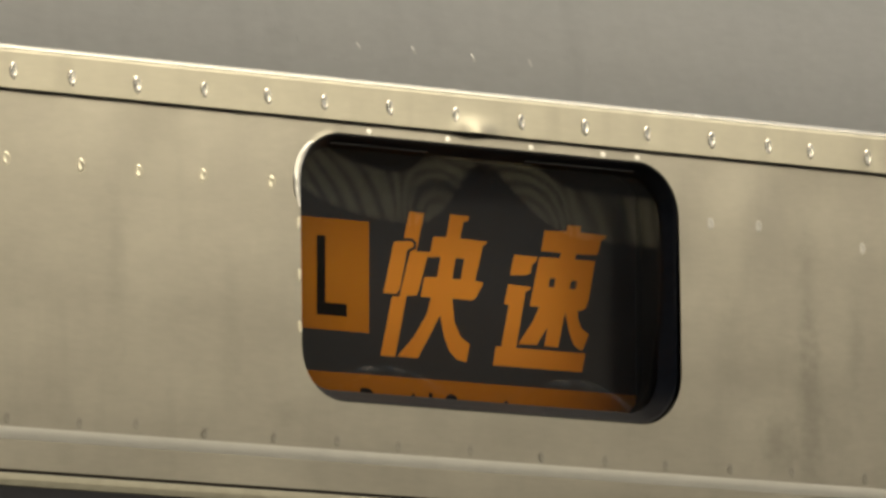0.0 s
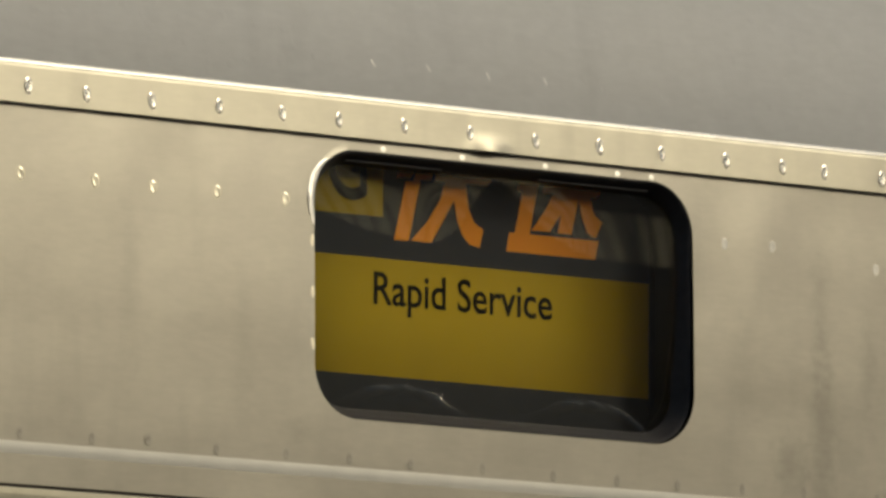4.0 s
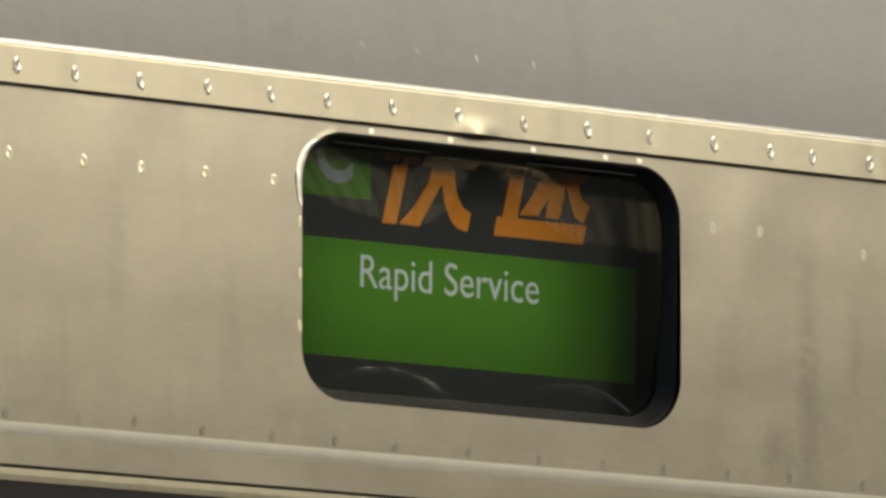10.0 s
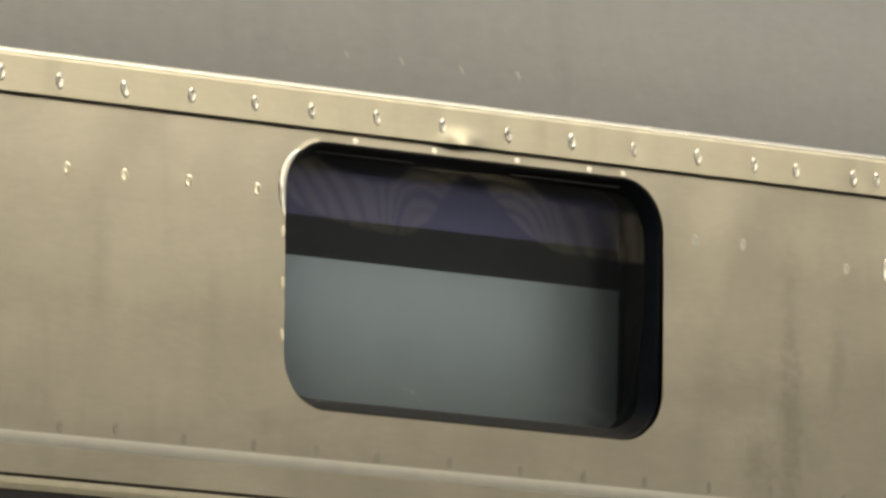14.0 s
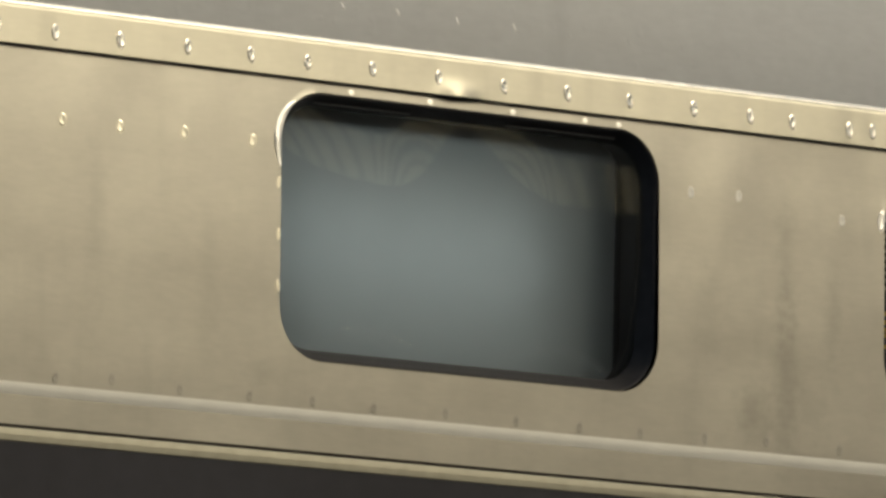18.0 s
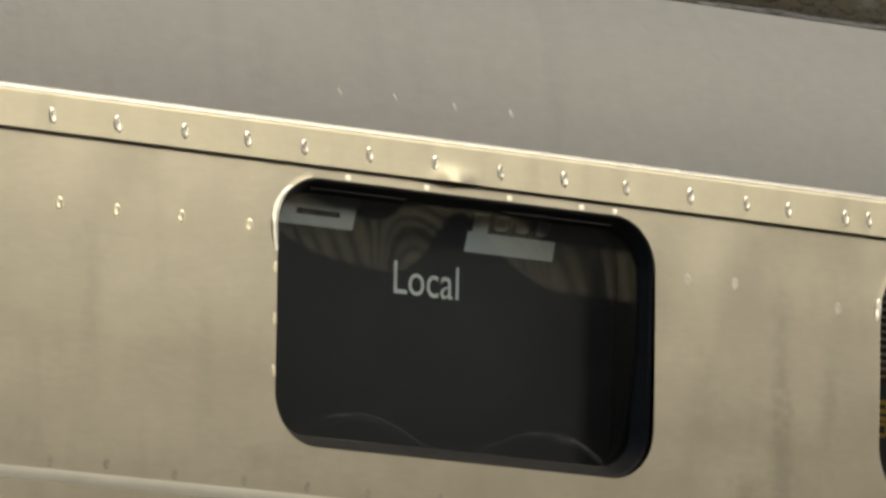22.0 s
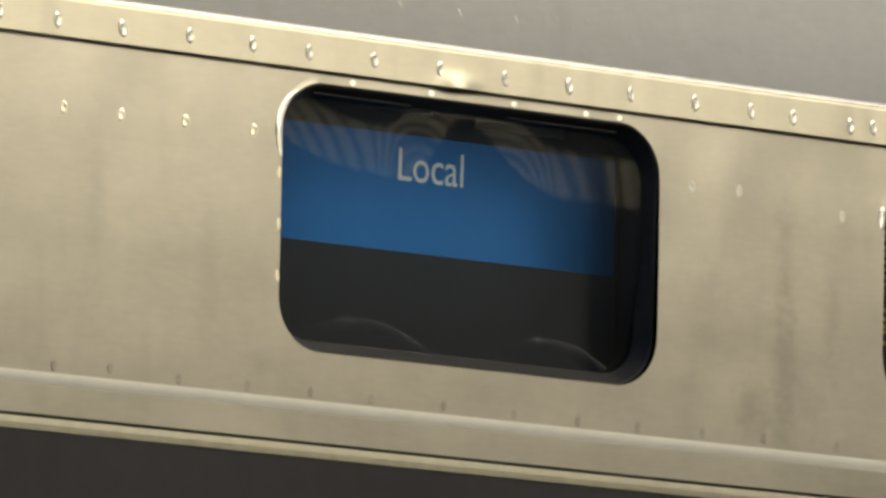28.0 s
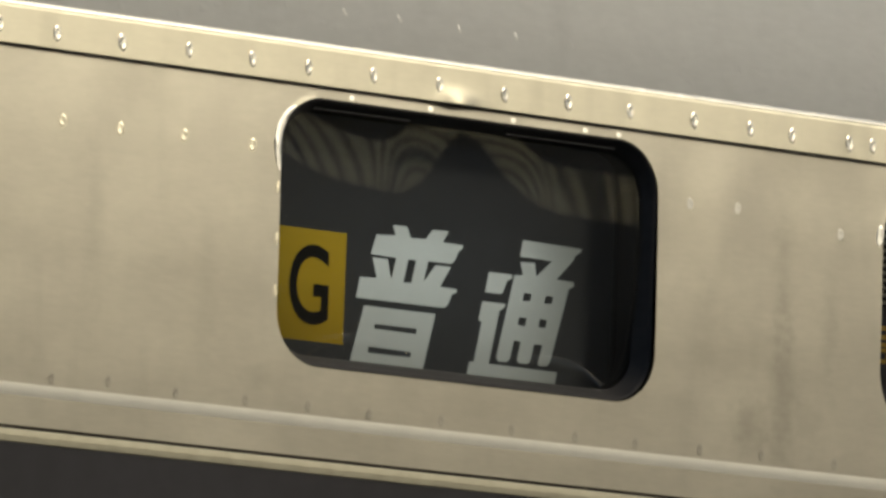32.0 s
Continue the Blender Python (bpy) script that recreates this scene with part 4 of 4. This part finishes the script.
def sign_panel(kind, u, band, band_name, code="", code_ink=None, text="", text_ink=None, text_drop=0.0295, tail=GAP):
    """One announcement on the film: characters with an optional code box, a band with a word, and blank film down to the next."""
    me, chars = kanji_panel(kind, code)
    ob = piece(me, u + TOP, u - KH, u, "black sign film with printed characters")
    for c in chars:
        child("character", c, ob, "amber printed character" if kind == "rapid" else "white printed character")
    if code:
        box_top = -0.0080 if kind == "rapid" else -0.0098
        child("film_margin", rect("film_margin", FILM_X0, 0.0648, box_top, TOP, BLACK), ob)
        child("film_margin", rect("film_margin", FILM_X0, 0.0648, -KH, box_top - 0.0717, BLACK), ob)
        wide = {"L": 0.0245, "G": 0.0325, "B": 0.0275, "C": 0.0310, "E": 0.024, "A": 0.036}[code]
        left = {"L": 0.0220, "G": 0.0191, "B": 0.0215, "C": 0.0190, "E": 0.0225, "A": 0.017}[code]
        letter = word(code, code_ink, wide, 0.0500)
        if code_ink is PRINT_CODE:
            corners = [(FILM_X0, box_top - 0.0717), (0.0648, box_top - 0.0717), (0.0648, box_top), (FILM_X0, box_top)]
            plate_me = lettered("code_box", corners, letter, left, -0.0695, band)
        else:
            plate_me = rect("code_box", FILM_X0, 0.0648, box_top - 0.0717, box_top, band)
        child("code_box", plate_me, ob, band_name + " code box")
        child("lettering", letter, ob, "printed letter " + code, pose(left, 0.0 if code_ink is PRINT_CODE else -0.0004, -0.0695))
    top, bottom = u - KH, u - KH - BH
    wide, left = (0.1475, 0.0572) if text[0] == "R" else (0.0537, 0.1045)
    letters = word(text, text_ink, wide, 0.0210)
    if text_ink is PRINT_CHAR:
        panel = lettered("film_panel", [(FILM_X0, -BH), (FILM_X1, -BH), (FILM_X1, 0), (FILM_X0, 0)], letters, left, -text_drop, band)
    else:
        panel = rect("film_panel", FILM_X0, FILM_X1, -BH, 0, band)
    ob = piece(panel, top, bottom, top, band_name + " band of sign film")
    child("lettering", letters, ob, "printed word " + text, pose(left, 0.0 if text_ink is PRINT_CHAR else -0.0004, -text_drop))
    if tail > 0:
        piece(rect("film_panel", FILM_X0, FILM_X1, -tail, 0, BLACK), bottom, bottom - tail, bottom, "blank black sign film")
    return bottom - tail


RS, LO = "Rapid Service", "Local"
STARTS = [-0.0600, -0.3295, -0.5990, -0.8700, -1.1384, -1.9499, -2.2216, -2.4926, -2.7584, -3.0268]
PANELS = [("rapid", ORANGE, "orange", "L", PRINT_DARK, RS, PRINT_DARK), ("rapid", YELLOW, "mustard yellow", "G", PRINT_DARK, RS, PRINT_DARK),
          ("rapid", TEAL, "teal", "B", PRINT_CODE, RS, PRINT_CHAR), ("rapid", GREEN, "green", "C", PRINT_CODE, RS, PRINT_CHAR),
          ("rapid", PURPLE, "dull purple", "E", PRINT_CODE, RS, PRINT_CHAR), ("local", BLACK, "black", "", None, LO, PRINT_CHAR),
          ("local", BLUE, "blue", "", None, LO, PRINT_CHAR), ("local", BLUE, "blue", "A", PRINT_CODE, LO, PRINT_CHAR),
          ("local", ORANGE, "orange", "L", PRINT_DARK, LO, PRINT_DARK), ("local", YELLOW, "mustard yellow", "G", PRINT_DARK, LO, PRINT_DARK)]
piece(rect("film_panel", FILM_X0, FILM_X1, 0, 0.0850, BLACK), -0.0600 + TOP + 0.0850, -0.0600 + TOP, -0.0600 + TOP)
for i, (kind, band, nm, code, code_ink, text, ink) in enumerate(PANELS):
    u = STARTS[i]
    below = u - KH - BH
    nxt = STARTS[i + 1] + TOP if i + 1 < len(STARTS) else below - 0.09
    if i == 4:
        nxt = -1.3470
    sign_panel(kind, u, band, nm, code, code_ink, text, ink, 0.0219 if i == 5 else 0.0295, below - nxt)
W_TOP, W_BOT = -1.3470, -1.8682
for k in range(5):
    a = W_TOP + (W_BOT - W_TOP) * k / 5
    piece(rect("film_panel", FILM_X0, FILM_X1, (W_BOT - W_TOP) / 5, 0, WHITE), a, a + (W_BOT - W_TOP) / 5, a, "blank white sign film")
piece(rect("film_panel", FILM_X0, FILM_X1, STARTS[5] + TOP - W_BOT, 0, BLACK), W_BOT, STARTS[5] + TOP, W_BOT, "blank black sign film")


def film_pose(c, offset):
    """A piece whose middle is c along the film: flat behind the pane, in and over the top roller above it, round the lower roller under it."""
    hi, r_hi, lo, r_lo = 0.060, 0.09, -1.70, 0.10
    far = 2.35
    if c > hi:
        a = min((c - hi) / r_hi, math.pi / 2)
        rest = c - hi - r_hi * math.pi / 2
        y, z = FILM_Y + r_hi * (1 - math.cos(a)), hi + r_hi * math.sin(a)
        if rest > 0:
            y += min(rest, far)
        if rest > far:
            b = min((rest - far) / r_hi, math.pi / 2)
            y, z, a = y + r_hi * math.sin(b), z - r_hi * (1 - math.cos(b)), a + b
            z -= max(rest - far - r_hi * math.pi / 2, 0)
    elif c < lo:
        a = -min((lo - c) / r_lo, math.pi / 2)
        rest = lo - c - r_lo * math.pi / 2
        y, z = FILM_Y + r_lo * (1 - math.cos(a)), lo + r_lo * math.sin(a)
        if rest > 0:
            y += rest
    else:
        a, y, z = 0.0, FILM_Y, c
    return pose(0, y, z, -math.degrees(a)) @ pose(0, 0, offset)


def travel(t):
    """How far the film has run: it quickens a little as the take-up roll grows."""
    return 0.0885 * t + 0.000105 * t * t


# ---------------------------------------------------------------- the next display
display = thing("destination_display", "dark destination display with fine louvres and orange lit dots", "display", BASE)
child("gasket", ring("gasket", *WIN2, GASKET, RUBBER), display, "black rubber gasket")
child("pane", pillow("pane", WIN2[0], WIN2[1], WIN2[2] - 0.0118, WIN2[3] - 0.0118, WIN2[4] - 0.0055, 0.0128, 0.002, GLASS), display, "clear acrylic pane").visible_shadow = False
child("casing", plate("casing", [rounded(WIN2[0], WIN2[1], WIN2[2] + 0.008, WIN2[3] + 0.008, WIN2[4] + 0.003), list(reversed(rounded(WIN2[0], WIN2[1], WIN2[2] - 0.011, WIN2[3] - 0.011, WIN2[4] - 0.005)))], 0.0130, 0.018, CASING), display, "black inner casing")
child("board", box("board", 0.47, 1.13, 0.030, 0.034, -0.22, 0.005, CASING), display, "dark dot board")
child("label_plate", box("label_plate", 0.47, 1.13, 0.0185, 0.0205, -0.22, -0.104, mat("navy_plate", (0.02, 0.022, 0.032), 0.4, grain=40, amount=0.2)), display, "navy label plate")
slat_me = box("louvre_slat", 0.475, 1.125, 0.0185, 0.0235, -0.0007, 0.0007, mat("louvre_grey", (0.40, 0.40, 0.35), 0.45, grain=40, amount=0.2))
for i in range(13):
    child("louvre_slat", slat_me, display, "", pose(0, 0, -0.0400 - 0.0050 * i))
OCHRE = mat("ochre_print", (0.62, 0.40, 0.04), 0.6, grain=40, amount=0.15)


def strokes(name, cells, x, z):
    """A character of upright and level strokes, in millimetres: x, z, width, height."""
    verts, faces = [], []
    for cx, cz, w, h in cells:
        k = len(verts)
        verts += [((x + a / 1000), 0.0181, z + b / 1000) for a, b in ((cx, cz), (cx + w, cz), (cx + w, cz + h), (cx, cz + h))]
        faces.append((k, k + 1, k + 2, k + 3))
    child("character", mesh("character", verts, faces, OCHRE), display, "ochre printed character")


strokes("go", [(3, 16, 3, 9), (6, 22, 10, 3), (16, 16, 3, 9), (6, 16, 10, 3), (0, 11, 23, 3), (5, 7.5, 3, 3.4), (8, 7.5, 11, 2.6), (16, 1, 3, 6.4), (9, 0, 7, 2.6)], 0.4965, -0.141)
strokes("sha", [(1, 21, 22, 2.6), (10.5, 23.7, 3, 2.6), (2.5, 9, 2.8, 10), (18.7, 9, 2.8, 10), (5.4, 16.4, 13.2, 2.6), (5.4, 12.6, 13.2, 2.2), (5.4, 9, 13.2, 2.4), (10.5, 0, 3, 8.9), (0, 5, 10.4, 2.6), (13.6, 5, 10.4, 2.6)], 0.527, -0.141)
led_cells = [(0, 0, 0.0132, 0.0033), (0.0030, 0.0046, 0.0102, 0.0033), (0.0068, 0.0092, 0.0062, 0.0033)]
led_me = mesh("lit_dots", [(x + a, 0, z + b) for x, z, w, h in led_cells for a, b in ((0, 0), (w, 0), (w, h), (0, h))], [(0, 1, 2, 3), (4, 5, 6, 7), (8, 9, 10, 11)], LED)
dots = [child("lit_dots", led_me, display, "orange lit dots") for _ in range(4)]


def dot_pose(s):
    """On an endless loop of 0.334 m: down in front of the board, up again behind it."""
    s %= 0.334
    if s < 0.167:
        return pose(0.5212, 0.0255, 0.012 - s)
    return pose(0.5212, 0.040, s - 0.322)


# ---------------------------------------------------------------- what moves
def motions():
    for ob, mid, off in film_pieces:
        walk(ob, [(0.5 * k, film_pose(mid + travel(0.5 * k), off)) for k in range(65)])
    for n, ob in enumerate(dots):
        walk(ob, [(k / 15, dot_pose(0.0517 + 0.0835 * n + 0.2195 * (k / 15 - 24))) for k in range(481)])


motions()
